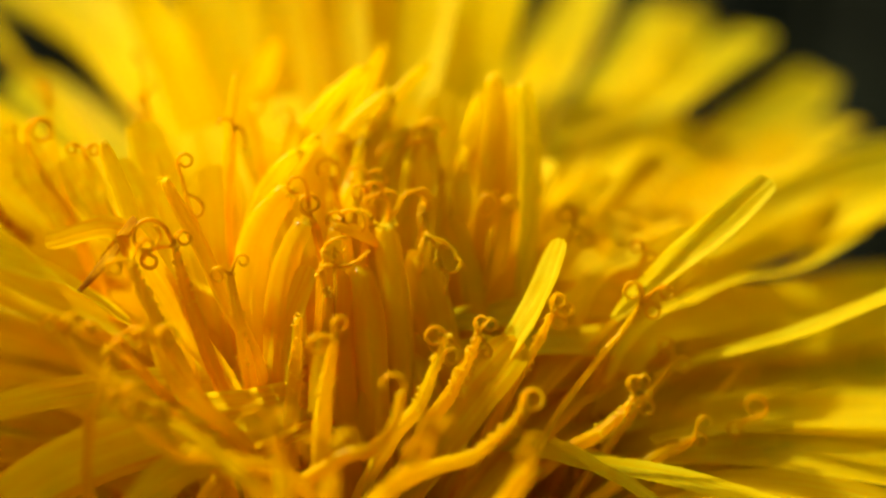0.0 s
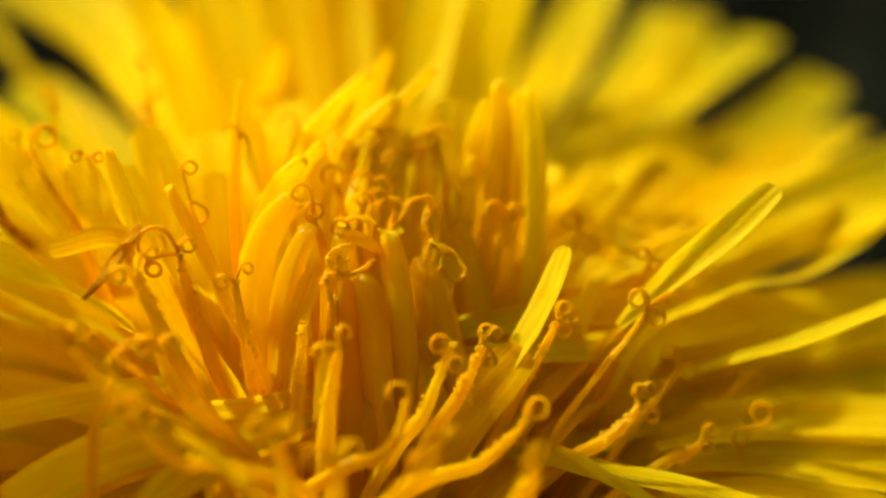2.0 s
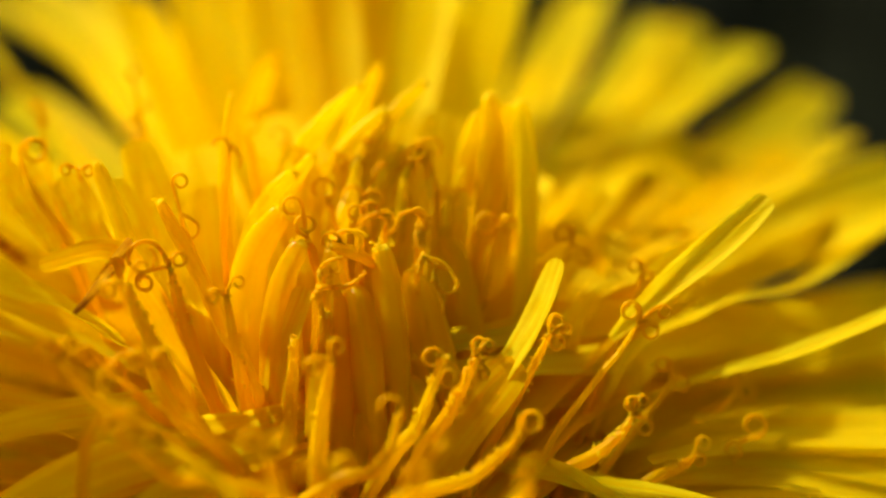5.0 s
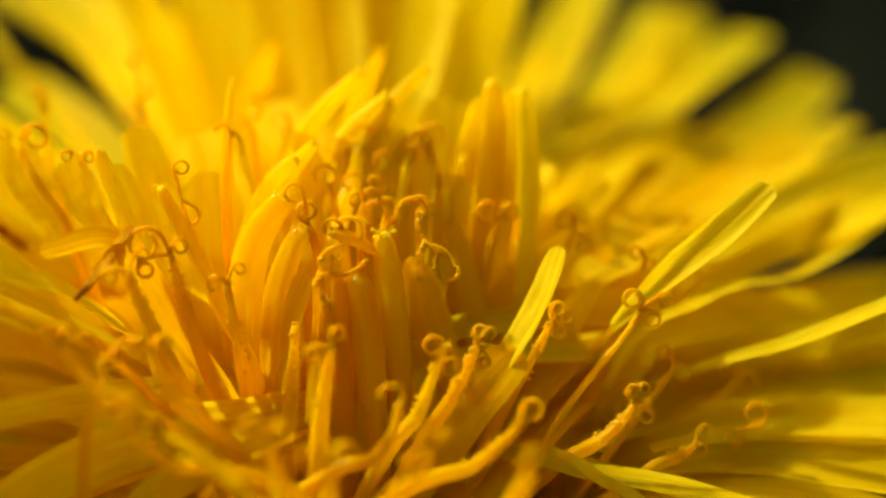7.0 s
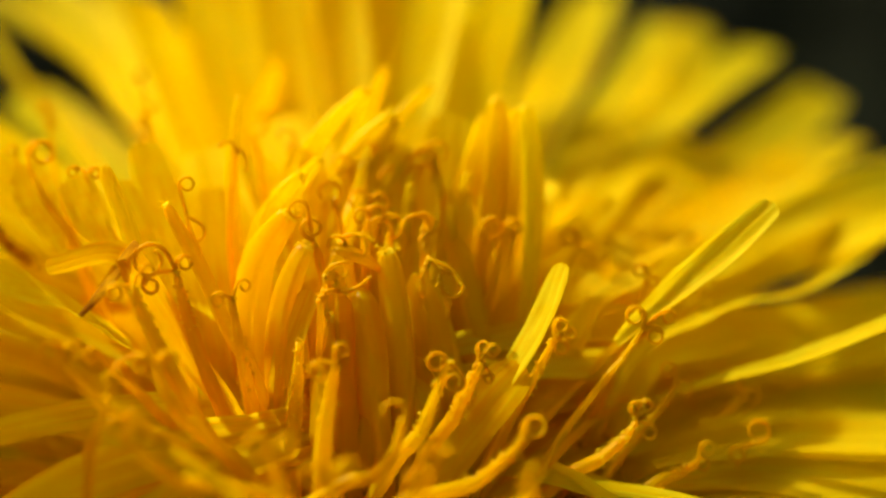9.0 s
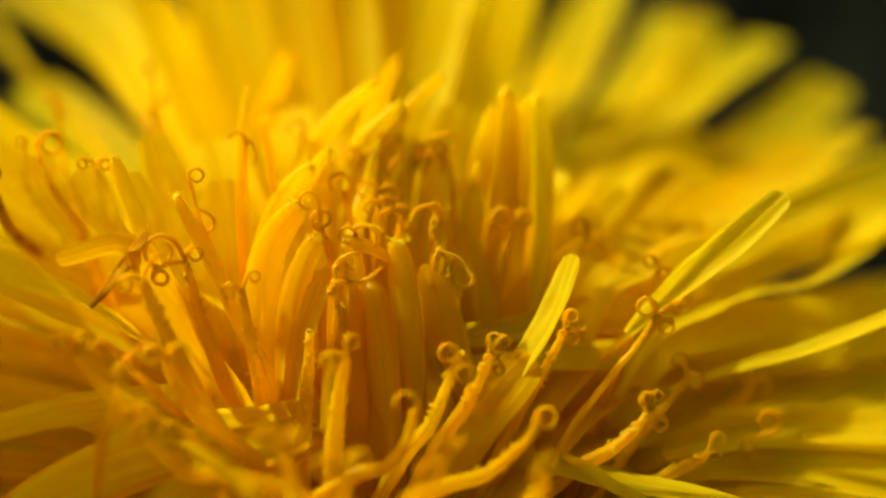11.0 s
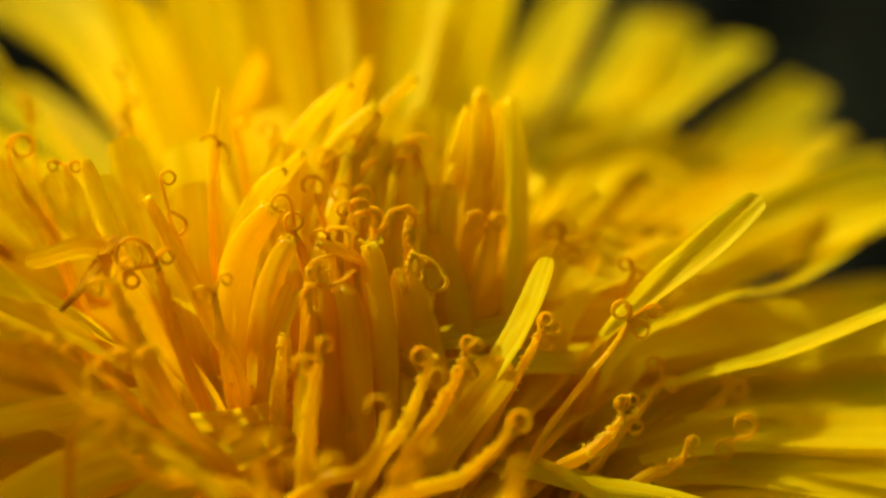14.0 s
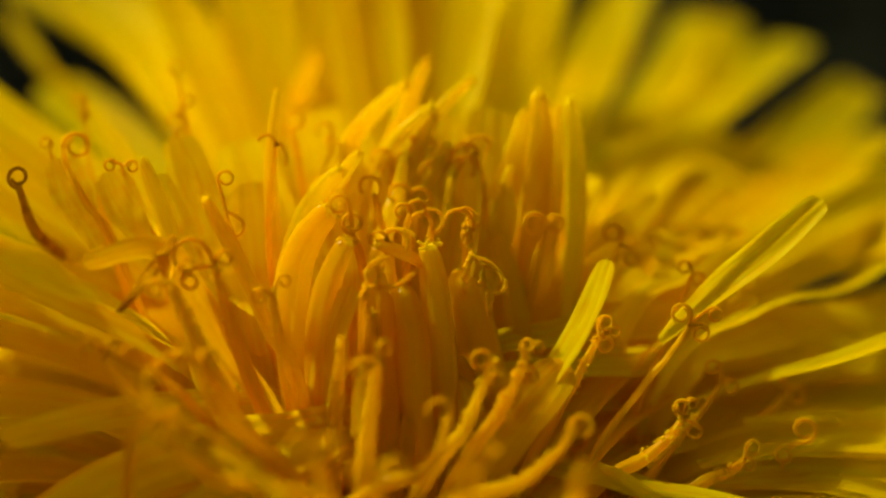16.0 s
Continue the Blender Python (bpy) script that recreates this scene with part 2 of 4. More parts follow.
def ligule(pts, width, face=(0, 0, 1), cup=0.3, brown=0, inner=0, root=True, rows=30, cols=13, twist=None):
    """An open strap-shaped floret: ribbed, hollowed along its length, with five small teeth at its blunt end."""
    s = Shape()
    line = spline(rooted(pts) if root else pts, rows)
    tan = tangents(line)
    up = Vector(face).normalized()
    rnd = random.Random(int(1000 * sum(abs(c) for q in pts for c in q)))
    seed = rnd.uniform(0, 50)
    ribs = rnd.uniform(2.6, 3.8)
    twist = rnd.uniform(-0.25, 0.25) if twist is None else twist
    grid = []
    for i, (p, t) in enumerate(zip(line, tan)):
        f = i / (rows - 1)
        n = (up - t * up.dot(t)).normalized()
        b = t.cross(n)
        a = twist * f
        n, b = n * math.cos(a) + b * math.sin(a), b * math.cos(a) - n * math.sin(a)
        half = 0.5 * width * (0.35 + 0.65 * min(1.0, f / 0.55) ** 0.9) * (1 - 0.24 * max(0.0, (f - 0.75) / 0.25) ** 2)
        half *= 1 + 0.05 * noise.noise(Vector((seed, f * 5, 0)))
        phi = max(0.08, cup * (1.6 - 1.0 * f) + 0.12 * noise.noise(Vector((seed + 9, f * 3, 0))))
        rad = half / phi
        row = []
        for k in range(cols):
            u = 2 * k / (cols - 1) - 1
            q = p + b * rad * math.sin(u * phi) + n * rad * (1 - math.cos(u * phi))
            q += n * width * (0.012 * math.cos(u * math.pi * ribs + seed) + 0.05 * noise.noise(Vector((seed, f * 4, u * 1.5))))
            if i == rows - 1:
                q += t * width * (0.10 * abs(math.cos(u * math.pi * 2.5)) - 0.16 * u * u)
            elif i == rows - 2:
                q -= t * width * 0.05 * u * u
            row.append(s.vert(q, (u + 1) / 2, f * 3))
        grid.append(row)
    for a, b in zip(grid, grid[1:]):
        for k in range(cols - 1):
            s.face((a[k], a[k + 1], b[k + 1], b[k]))
    return s.part("ligule", [WITHER if brown else INNER if inner else PETAL], dandelion, line[0], "yellow strap with a withered brown edge" if brown else "")


def bud(pts, width, blunt=0.62, taper=0.0, half=0, lobes=5, dome=0, root=True):
    """A young floret still rolled into a tube, with small pale lobes closing its end."""
    s = Shape()
    rnd = random.Random(int(1000 * sum(abs(c) for q in pts for c in q)))
    n = 34
    line = spline(rooted(pts) if root else pts, n)
    radii = []
    for i in range(n):
        f = i / (n - 1)
        r = 0.53 * width * (0.55 + 0.45 * math.sin(math.pi * min(1, f / 0.7) / 2)) * (1 - (1 - blunt) * max(0, (f - 0.55) / 0.45) ** 1.6)
        r *= 1 - taper * f
        if dome and f > 0.8:
            r *= math.sqrt(max(0.01, 1 - ((f - 0.8) / 0.202) ** 2))
        elif f > 0.94:
            r *= math.sqrt(max(0.25, 1 - ((f - 0.94) / 0.0605) ** 2))
        radii.append(r * (1 + 0.06 * noise.noise(Vector((width * 9, i * 0.35, 3)))))
    s.tube(line, radii, seg=20, squash=0.66, ridge=0.10 if dome else 0.06, pale=0 if dome else 1, hint=(rnd.uniform(-1, 1), rnd.uniform(-1, 1), rnd.uniform(0, 1)))
    t = tangents(line)[-1]
    side = t.orthogonal().normalized()
    for k in range(lobes):
        a = 2 * math.pi * k / 5 + rnd.random()
        q = line[-1] + (side * math.cos(a) + t.cross(side) * math.sin(a)) * radii[-3] * 0.5 - t * radii[-3] * 0.1
        for _ in range(11):
            s.grain(q + Vector((rnd.gauss(0, 1), rnd.gauss(0, 1), rnd.gauss(0, 1))) * radii[-3] * 0.22 - t * radii[-3] * rnd.uniform(-0.1, 0.5), radii[-3] * rnd.uniform(0.08, 0.15), 1)
    return s.part("young_floret", [HALF if half else YOUNG, TIP], dandelion, line[0])


VIEW_UP = Vector((0, 0.47, 0.88))


def style(pts, width, arms, pollen=0, brown=0):
    """A style column with stigma arms that roll back into curls. An arm: centre, radius and signed turns of its curl."""
    s = Shape()
    rnd = random.Random(int(1000 * sum(abs(c) for q in pts for c in q)))
    n = 26
    line = spline(rooted(pts, 0.35), n)
    radii = [0.5 * width * (1.0 - 0.55 * max(0, (i / (n - 1) - 0.5) / 0.5) ** 1.3) * (1 + 0.16 * noise.noise(Vector((i * 0.6, width * 7 + pts[0][0], 1)))) for i in range(n)]
    s.tube(line, radii, seg=20, ridge=0.10)
    column = s.part("style", [WITHER if brown else STYLE], dandelion, line[0], "brown withered style" if brown else "")
    top = line[-1]
    dots = Shape()
    for arm in arms:
        c, r = Vector(arm[:3]), arm[3]
        e1 = Vector((1, 0.25 * rnd.uniform(-1, 1), 0.1 * rnd.uniform(-1, 1))).normalized()
        e2 = (VIEW_UP + Vector((0, 0.3 * rnd.uniform(-1, 1), 0))).normalized()
        e2 = (e2 - e1 * e2.dot(e1)).normalized()
        turns = arm[4] if len(arm) > 4 else (1.2 if (c - top).x < 0 else -1.2)
        sg = 1 if turns > 0 else -1
        j = top - c
        jx, jy = j.dot(e1), j.dot(e2)
        dist = math.hypot(jx, jy)
        start = math.atan2(jy, jx) + sg * (math.acos(r / dist) if dist > r else 0.0)
        curl = []
        steps = max(10, int(20 * abs(turns)))
        for k in range(steps + 1):
            f = k / steps
            a = start + 2 * math.pi * turns * f
            rr = r * (1 - 0.42 * f * min(1.0, abs(turns)))
            curl.append(c + (e1 * math.cos(a) + e2 * math.sin(a)) * rr + e1.cross(e2) * (f - 0.5) * r * 0.5)
        reach = (curl[0] - top).length
        lead = [] if reach < 0.05 else [top.lerp(curl[0], q / 4) + VIEW_UP * 0.06 * reach * math.sin(q / 4 * math.pi) for q in range(4)]
        path = lead + curl
        w = max(0.042, min(0.064, r * 0.22))
        a = Shape()
        a.tube(path, [w * (1 - 0.35 * k / len(path)) for k in range(len(path))], seg=7)
        a.part("stigma_arm", [WITHER if brown else ARM], column, path[0])
        for _ in range(4 + pollen // 2):
            q = path[rnd.randrange(len(path))]
            d = Vector((rnd.gauss(0, 1), rnd.gauss(0, 1), rnd.gauss(0, 1))).normalized()
            dots.grain(q + d * w * 0.95, rnd.uniform(0.016, 0.030))
    for _ in range(pollen * 2):
        i = min(n - 1, int(n * rnd.uniform(0.6, 1)))
        t = tangents(line)[i]
        d = t.orthogonal()
        d.rotate(Matrix.Rotation(rnd.uniform(0, 6.283), 3, t))
        dots.grain(line[i] + d * radii[i] + t * rnd.uniform(-0.1, 0.1), rnd.uniform(0.028, 0.052))
    if dots.v:
        dots.part("pollen", [POLLEN], column, line[0], "tiny pale pollen grains", "stuff")
    return column


def body():
    """Stem, receptacle and green bracts under the head."""
    s = Shape()
    s.tube(spline([(0, 1, -120), (1.5, 2, -80), (-0.5, 2, -40), (0, 1, -18)], 24), [2.4 - 0.02 * i for i in range(24)], seg=16)
    s.part("stem", [LEAF], dandelion, (0, 1, -120), "hollow green stem")
    s = Shape()
    s.tube([Vector((0, 1, z)) for z in (-19, -18, -16, -13, -10, -8, -6.6, -6.1)], [2.3, 4.2, 5.8, 6.4, 6.6, 6.6, 6.4, 5.2], seg=28)
    s.part("receptacle", [LEAF], dandelion, (0, 1, -19), "green cup under the florets")
    for k in range(16):
        a = 2 * math.pi * k / 16
        d = Vector((math.cos(a), math.sin(a), 0))
        o = Vector((0, 1, 0))
        s = Shape()
        line = spline([o + d * 4.4 + Vector((0, 0, -18)), o + d * 6.6 + Vector((0, 0, -13)), o + d * 7.3 + Vector((0, 0, -8)), o + d * 9.4 + Vector((0, 0, -6.6))], 12)
        s.tube(line, [1.1 * math.sin(math.pi * (0.25 + 0.72 * i / 11)) for i in range(12)], seg=8, squash=0.25, hint=tuple(d))
        s.part("bract", [LEAF], dandelion, line[0])


def floret_bed():
    """The packed narrow tubes from which the straps rise, side by side over the whole receptacle."""
    s = Shape()
    for k in range(400):
        r, a = 6.2 * math.sqrt((k + 0.5) / 400), k * 2.39996
        d = Vector((math.cos(a), math.sin(a), 0))
        o = Vector((0, 1, -6.6)) + d * r
        lean = 0.22 * r
        top = o + d * lean * 1.2 + Vector((0, 0, 4.2 - 0.22 * r + rnd.uniform(-0.3, 0.5)))
        w = rnd.uniform(0.20, 0.30)
        s.tube(spline([o, o.lerp(top, 0.5) + d * 0.06, top], 5), [w, w * 1.05, w, w * 0.9, w * 0.5], seg=7)
    s.part("floret_bed", [YOUNG], dandelion, (0, 1, -6.6), "packed orange-yellow bases of the florets", "stuff")


def ring(count, turn, low, high, base, drop, length, lift_back, lift_front, width, cup, bend):
    """A row of straps round the axis between two azimuths (degrees, 90 is behind the centre)."""
    for k in range(count):
        a = radians(low + (high - low) * (k + 0.5 * turn + rnd.uniform(-0.25, 0.25)) / count)
        if 131 < math.degrees(a) < 139:
            continue
        back = (0.5 + 0.5 * math.sin(a)) ** 0.9
        lift = radians(lift_front + (lift_back - lift_front) * back + rnd.uniform(-5, 5))
        ln = length * rnd.uniform(0.88, 1.08)
        d = Vector((math.cos(a), math.sin(a), 0))
        side = Vector((-d.y, d.x, 0)) * rnd.uniform(-1.2, 1.2)
        o = Vector((0, 1, -drop)) + d * base
        p1 = o + d * ln * 0.35 * math.cos(lift + 0.45) + Vector((0, 0, ln * 0.35 * math.sin(lift + 0.45)))
        p2 = o + d * ln * 0.7 * math.cos(lift + 0.1) + Vector((0, 0, ln * 0.7 * math.sin(lift + 0.1))) + side * 0.5
        p3 = o + d * ln * math.cos(lift) + Vector((0, 0, ln * (math.sin(lift) - bend * rnd.uniform(0.2, 1)))) + side
        n = Vector((0, 0, 1)) * math.cos(lift) - d * math.sin(lift)
        wide, deep = width * rnd.uniform(0.85, 1.15), cup * rnd.uniform(0.6, 1.5)
        if 124 < math.degrees(a) < 131 or 139.8 < math.degrees(a) < 140.4:
            continue
        ligule([o, p1, p2, p3], wide, face=tuple(n), cup=deep, root=False)


def shade_straps(count, low, high):
    """Unseen outer straps, low at their base and upright towards their ends, added to shade the head's left front from
    the sun.
    """
    for k in range(count):
        a = radians(low + (high - low) * (k + 0.5) / count)
        d = Vector((math.cos(a), math.sin(a), 0))
        o = Vector((0, 1, -4.8)) + d * 4.2
        lean = rnd.uniform(-0.6, 0.6)
        pts = [o + d * r + Vector((0, 0, z)) for r, z in ((0, 0), (4, 0.8), (7.8, 4.4), (9.4 + lean, 10), (10.2 + 2 * lean, 16.5 + lean))]
        ligule(pts, rnd.uniform(1.8, 2.2), face=tuple(Vector((0, 0, 1)) - d), cup=0.35, root=False)


def cone():
    """The closed florets packed round the axis below the taller ones."""
    for k in range(42):
        r, a = 0.3 + 2.3 * math.sqrt((k + 0.5) / 42), k * 2.39996
        d = Vector((math.cos(a), math.sin(a), 0))
        axis = Vector((0.1, 1.5, 0))
        z = 2.7 - 0.5 * r + rnd.uniform(-0.3, 0.3)
        bud([axis + d * r * 1.05 + Vector((0, 0, -3.0)), axis + d * r * 1.12 + Vector((0, 0, z * 0.35)), axis + d * r * 0.82 + Vector((0, 0, z))],
            rnd.uniform(1.15, 1.5), blunt=0.62, lobes=0, dome=1)


body()
cone()
ring(36, 0, 0, 360, 4.2, 5.0, 17.5, 22, -13, 2.0, 0.3, 0.05)
ring(24, 1, 72, 360, 4.0, 4.8, 17.0, 31, -8, 1.9, 0.35, 0.05)
ring(11, 0, -30, 48, 4.0, 4.8, 14.6, 26, 2, 1.9, 0.35, 0.03)
ring(15, 0, 74, 190, 3.6, 4.6, 19.5, 38, 6, 1.9, 0.4, 0.04)
ring(5, 1, 78, 116, 3.4, 4.4, 21, 42, 15, 1.8, 0.4, 0.03)
ring(5, 1, 138, 176, 3.2, 4.4, 15.0, 46, 24, 1.8, 0.4, 0.03)
# out of view on the left, added only to hold sun off the lower-left straps
shade_straps(11, 160, 226)
floret_bed()
# closed and half-open young florets of the centre
bud([(-2.96, 0.15, 2.36), (-2.98, 0.96, 3.88), (-2.63, 1.46, 4.83), (-1.95, 1.67, 5.66)], 0.89)
bud([(-2.31, -0.65, 2.34), (-2.24, 0.03, 3.42), (-1.96, 0.65, 4.37), (-1.54, 1.03, 5.09)], 0.82)
bud([(-0.80, -1.07, 1.76), (-0.92, -0.32, 2.96), (-0.92, 0.13, 3.60), (-0.81, 0.55, 3.97)], 1.11, blunt=0.9, lobes=0, dome=1)
bud([(0.14, -1.04, 1.41), (-0.00, -0.22, 2.73), (-0.17, 0.27, 3.44), (-0.33, 0.76, 3.93)], 1.09, blunt=0.9, lobes=0, dome=1)
bud([(0.80, -0.83, 0.94), (0.74, 0.06, 2.40), (0.59, 0.88, 3.75), (0.41, 1.41, 4.75)], 1.00)
bud([(1.99, -0.06, 1.13), (1.70, 0.71, 2.35), (1.42, 1.27, 3.20), (1.08, 1.80, 3.77)], 1.13, blunt=0.7, lobes=0, dome=1)
bud([(2.65, 1.21, 1.38), (2.48, 2.07, 2.58), (2.22, 2.80, 3.53), (1.86, 3.36, 4.15)], 1.04, blunt=0.6, lobes=0, dome=1)
bud([(0.32, 1.24, 4.21), (-0.21, 1.04, 4.68), (-0.87, 0.88, 5.02)], 0.48, root=False)
bud([(-3.16, 1.80, 3.76), (-2.78, 2.29, 4.89), (-2.28, 2.59, 5.68), (-1.74, 2.83, 6.14)], 0.61, half=1)
bud([(-2.15, 2.91, 5.22), (-1.74, 3.23, 5.83), (-1.30, 3.39, 6.35)], 0.41, half=1)
bud([(2.00, 2.82, 3.35), (2.03, 3.23, 4.13), (2.08, 3.62, 4.86)], 0.47, half=1)
bud([(0.83, 3.10, 3.87), (0.91, 3.51, 4.66), (0.99, 3.87, 5.34)], 0.41, half=1)
bud([(4.16, 3.07, 3.20), (4.23, 3.89, 4.95), (4.19, 4.42, 6.18), (4.03, 4.94, 7.14)], 0.77, half=1)
bud([(3.09, 3.53, 3.64), (3.22, 4.23, 4.95), (3.31, 4.77, 6.18), (3.25, 5.30, 7.18)], 0.68, half=1)
bud([(2.15, 3.89, 3.45), (2.53, 4.57, 4.95), (2.81, 4.97, 5.92), (2.96, 5.32, 6.58)], 0.69, half=1)
bud([(3.65, 4.41, 4.86), (3.63, 4.97, 5.92), (3.81, 5.44, 6.82)], 0.51, half=1)
bud([(2.23, 3.47, 3.51), (2.35, 4.02, 4.56), (2.56, 4.47, 5.40)], 0.51, half=1)
bud([(-1.89, 4.89, 5.32), (-1.19, 5.59, 6.23), (-0.13, 6.15, 7.06)], 0.53, half=1)
bud([(-0.70, 5.31, 5.27), (-0.13, 6.13, 6.39), (0.37, 6.80, 7.43)], 0.50, half=1)
bud([(0.06, 5.11, 5.53), (0.74, 5.82, 6.45), (1.58, 6.37, 7.07)], 0.54, half=1)
bud([(-1.19, 4.25, 4.96), (-0.48, 4.88, 5.95), (0.54, 5.31, 6.78)], 0.55, half=1)
bud([(-0.15, 4.24, 4.96), (0.22, 4.82, 5.84), (0.60, 5.20, 6.56)], 0.51, half=1)
bud([(0.75, 3.92, 4.79), (1.12, 4.43, 5.53), (1.46, 4.82, 6.06)], 0.51, half=1)
bud([(0.15, 3.78, 4.52), (0.60, 4.20, 5.31), (0.97, 4.74, 5.91)], 0.51, half=1)
bud([(-0.71, 2.73, 4.24), (-0.36, 3.81, 5.01), (-0.15, 4.54, 5.73)], 0.54, half=1)
bud([(-3.48, 8.72, 4.00), (-3.19, 9.39, 5.27), (-2.71, 9.93, 6.28)], 0.70, half=1)
bud([(-3.59, 3.08, 5.31), (-3.60, 3.78, 6.43), (-3.46, 4.43, 7.65)], 0.64, taper=0.5, half=1)
bud([(-5.74, 0.39, 4.93), (-6.05, 0.82, 5.74), (-6.38, 1.22, 6.49), (-6.63, 1.51, 7.04)], 0.48, half=1)
bud([(-3.53, -0.55, 3.59), (-4.08, -0.05, 4.76), (-4.65, 0.45, 5.69), (-5.05, 0.80, 6.35)], 0.59)
bud([(-1.18, -1.74, 1.67), (-1.13, -0.82, 2.74), (-0.98, -0.41, 3.81)], 0.62)
# open straps round the centre
ligule([(-2.21, -1.70, 1.00), (-2.17, -1.17, 2.00), (-1.99, -0.65, 2.99), (-1.47, 0.19, 4.14)], 0.74, face=(-0.4, -0.8, 0.4), cup=0.5)
ligule([(0.62, -0.86, 0.45), (0.03, -0.56, 1.45), (-0.48, -0.23, 2.50), (-0.81, 0.20, 3.32)], 0.68, face=(0.5, -0.8, 0.3), cup=0.4, inner=1)
ligule([(-5.49, 1.52, 4.08), (-5.90, 2.30, 4.90), (-6.46, 3.11, 5.79)], 0.67, face=(0.2, -0.8, 0.5), cup=0.3)
ligule([(-5.05, 0.72, 1.71), (-5.24, 1.75, 2.80), (-5.72, 2.96, 3.81)], 1.33, face=(0.3, -0.8, 0.4), cup=0.3)
ligule([(-3.64, 1.06, 1.50), (-3.83, 2.68, 3.28), (-4.18, 4.61, 4.79)], 1.65, face=(0.2, -0.8, 0.4), cup=0.3)
ligule([(-2.66, 1.85, 1.71), (-2.72, 3.84, 3.33), (-3.05, 6.31, 4.80)], 1.84, face=(0.1, -0.8, 0.4), cup=0.3)
ligule([(-0.31, 2.78, 2.20), (-1.40, 4.65, 3.58), (-1.71, 7.16, 4.91)], 1.71, face=(0, -0.8, 0.5), cup=0.3)
ligule([(0.21, 2.78, 2.20), (-0.34, 4.64, 3.58), (-0.46, 7.59, 5.73)], 1.71, face=(0, -0.8, 0.5), cup=0.3)
ligule([(0.73, 2.77, 2.19), (0.72, 4.64, 3.58), (0.70, 7.44, 5.45)], 1.71, face=(0, -0.8, 0.5), cup=0.3)
ligule([(1.25, 2.77, 2.19), (1.78, 4.64, 3.58), (2.10, 7.51, 5.58)], 1.71, face=(0, -0.8, 0.5), cup=0.3)
ligule([(1.85, 2.77, 2.19), (2.99, 4.63, 3.57), (3.50, 7.58, 5.72)], 1.71, face=(0, -0.8, 0.5), cup=0.3)
ligule([(4.21, 4.13, 1.77), (5.08, 5.26, 2.63), (6.52, 6.26, 3.67)], 0.99, face=(-0.4, -0.8, 0.4), cup=0.3)
ligule([(5.18, 5.43, 2.10), (6.43, 7.23, 3.36), (7.84, 8.47, 3.58), (9.28, 8.19, 3.05)], 0.77, face=(-0.2, -0.6, 0.7), cup=0.3)
ligule([(1.34, -2.54, -0.14), (2.33, -1.89, 1.10), (3.18, -1.28, 2.03), (3.78, -0.79, 2.53)], 1.36, face=(-0.5, -0.7, 0.4), cup=0.3, inner=1)
ligule([(2.20, 0.52, 0.09), (3.25, 1.69, 1.44), (4.61, 2.90, 2.45), (6.17, 4.34, 3.03)], 1.67, face=(-0.5, -0.7, 0.4), cup=0.3, inner=1)
ligule([(-6.06, 0.39, 2.37), (-6.74, -0.05, 3.24), (-7.43, -0.66, 4.23), (-8.23, -1.34, 5.09), (-9.53, -1.99, 5.99)], 1.51, face=(-0.1, -0.2, 0.95), cup=0.3, root=False)
ligule([(-3.10, -2.34, 1.49), (-5.20, -3.42, 1.59), (-6.82, -4.56, 1.57), (-8.39, -5.83, 1.31)], 1.27, face=(0.25, -0.65, 0.7), cup=0.3)
ligule([(-2.11, -2.74, 1.17), (-3.54, -3.77, 1.36), (-4.79, -4.99, 1.20), (-5.51, -5.86, 0.84)], 0.93, face=(0.25, -0.65, 0.7), cup=0.3)
ligule([(-3.70, -3.32, 1.79), (-4.45, -3.78, 2.20), (-5.32, -4.27, 2.55), (-6.25, -4.62, 2.95)], 0.58, face=(0.0, -0.4, 0.9), cup=0.3, root=False)
ligule([(-4.39, -0.46, 1.20), (-6.11, -1.44, 1.68), (-7.74, -2.58, 2.10), (-9.57, -3.83, 2.30)], 0.84, face=(0.25, -0.65, 0.7), cup=0.3)
ligule([(-0.34, 1.59, 2.52), (-1.31, 2.93, 3.97), (-1.34, 4.37, 5.40)], 1.16, face=(0, -0.85, 0.4), cup=0.35)
ligule([(0.04, 1.59, 2.52), (-0.55, 2.93, 3.97), (-0.44, 4.47, 5.60)], 1.16, face=(0, -0.85, 0.4), cup=0.35)
ligule([(0.44, 1.59, 2.52), (0.28, 2.92, 3.97), (0.39, 4.60, 5.86)], 1.16, face=(0, -0.85, 0.4), cup=0.35)
ligule([(0.87, 1.59, 2.52), (1.13, 2.92, 3.97), (1.34, 4.46, 5.59)], 1.16, face=(0, -0.85, 0.4), cup=0.35)
ligule([(1.30, 1.59, 2.52), (2.00, 2.92, 3.97), (2.23, 4.14, 5.00)], 1.16, face=(0, -0.85, 0.4), cup=0.35)
ligule([(-1.86, 2.04, 3.79), (-1.97, 3.26, 4.80), (-1.71, 4.72, 5.86)], 1.19, face=(0, -0.85, 0.4), cup=0.3)
ligule([(3.13, 3.32, 1.53), (3.47, 5.55, 2.75), (3.89, 7.18, 4.53)], 1.56, face=(-0.1, -0.85, 0.4), cup=0.3, inner=1)
ligule([(-7.98, 2.26, 4.19), (-8.59, 2.99, 5.13), (-9.10, 3.83, 5.86)], 1.18, face=(0.2, -0.85, 0.4), cup=0.3, root=False)
ligule([(-6.59, 1.66, 4.34), (-7.19, 2.31, 5.14), (-7.71, 3.15, 5.86)], 1.02, face=(0.2, -0.85, 0.4), cup=0.3, root=False)
ligule([(-5.23, 2.57, 4.35), (-5.60, 3.47, 5.20), (-6.06, 4.46, 6.20)], 1.18, face=(0.2, -0.85, 0.4), cup=0.3)
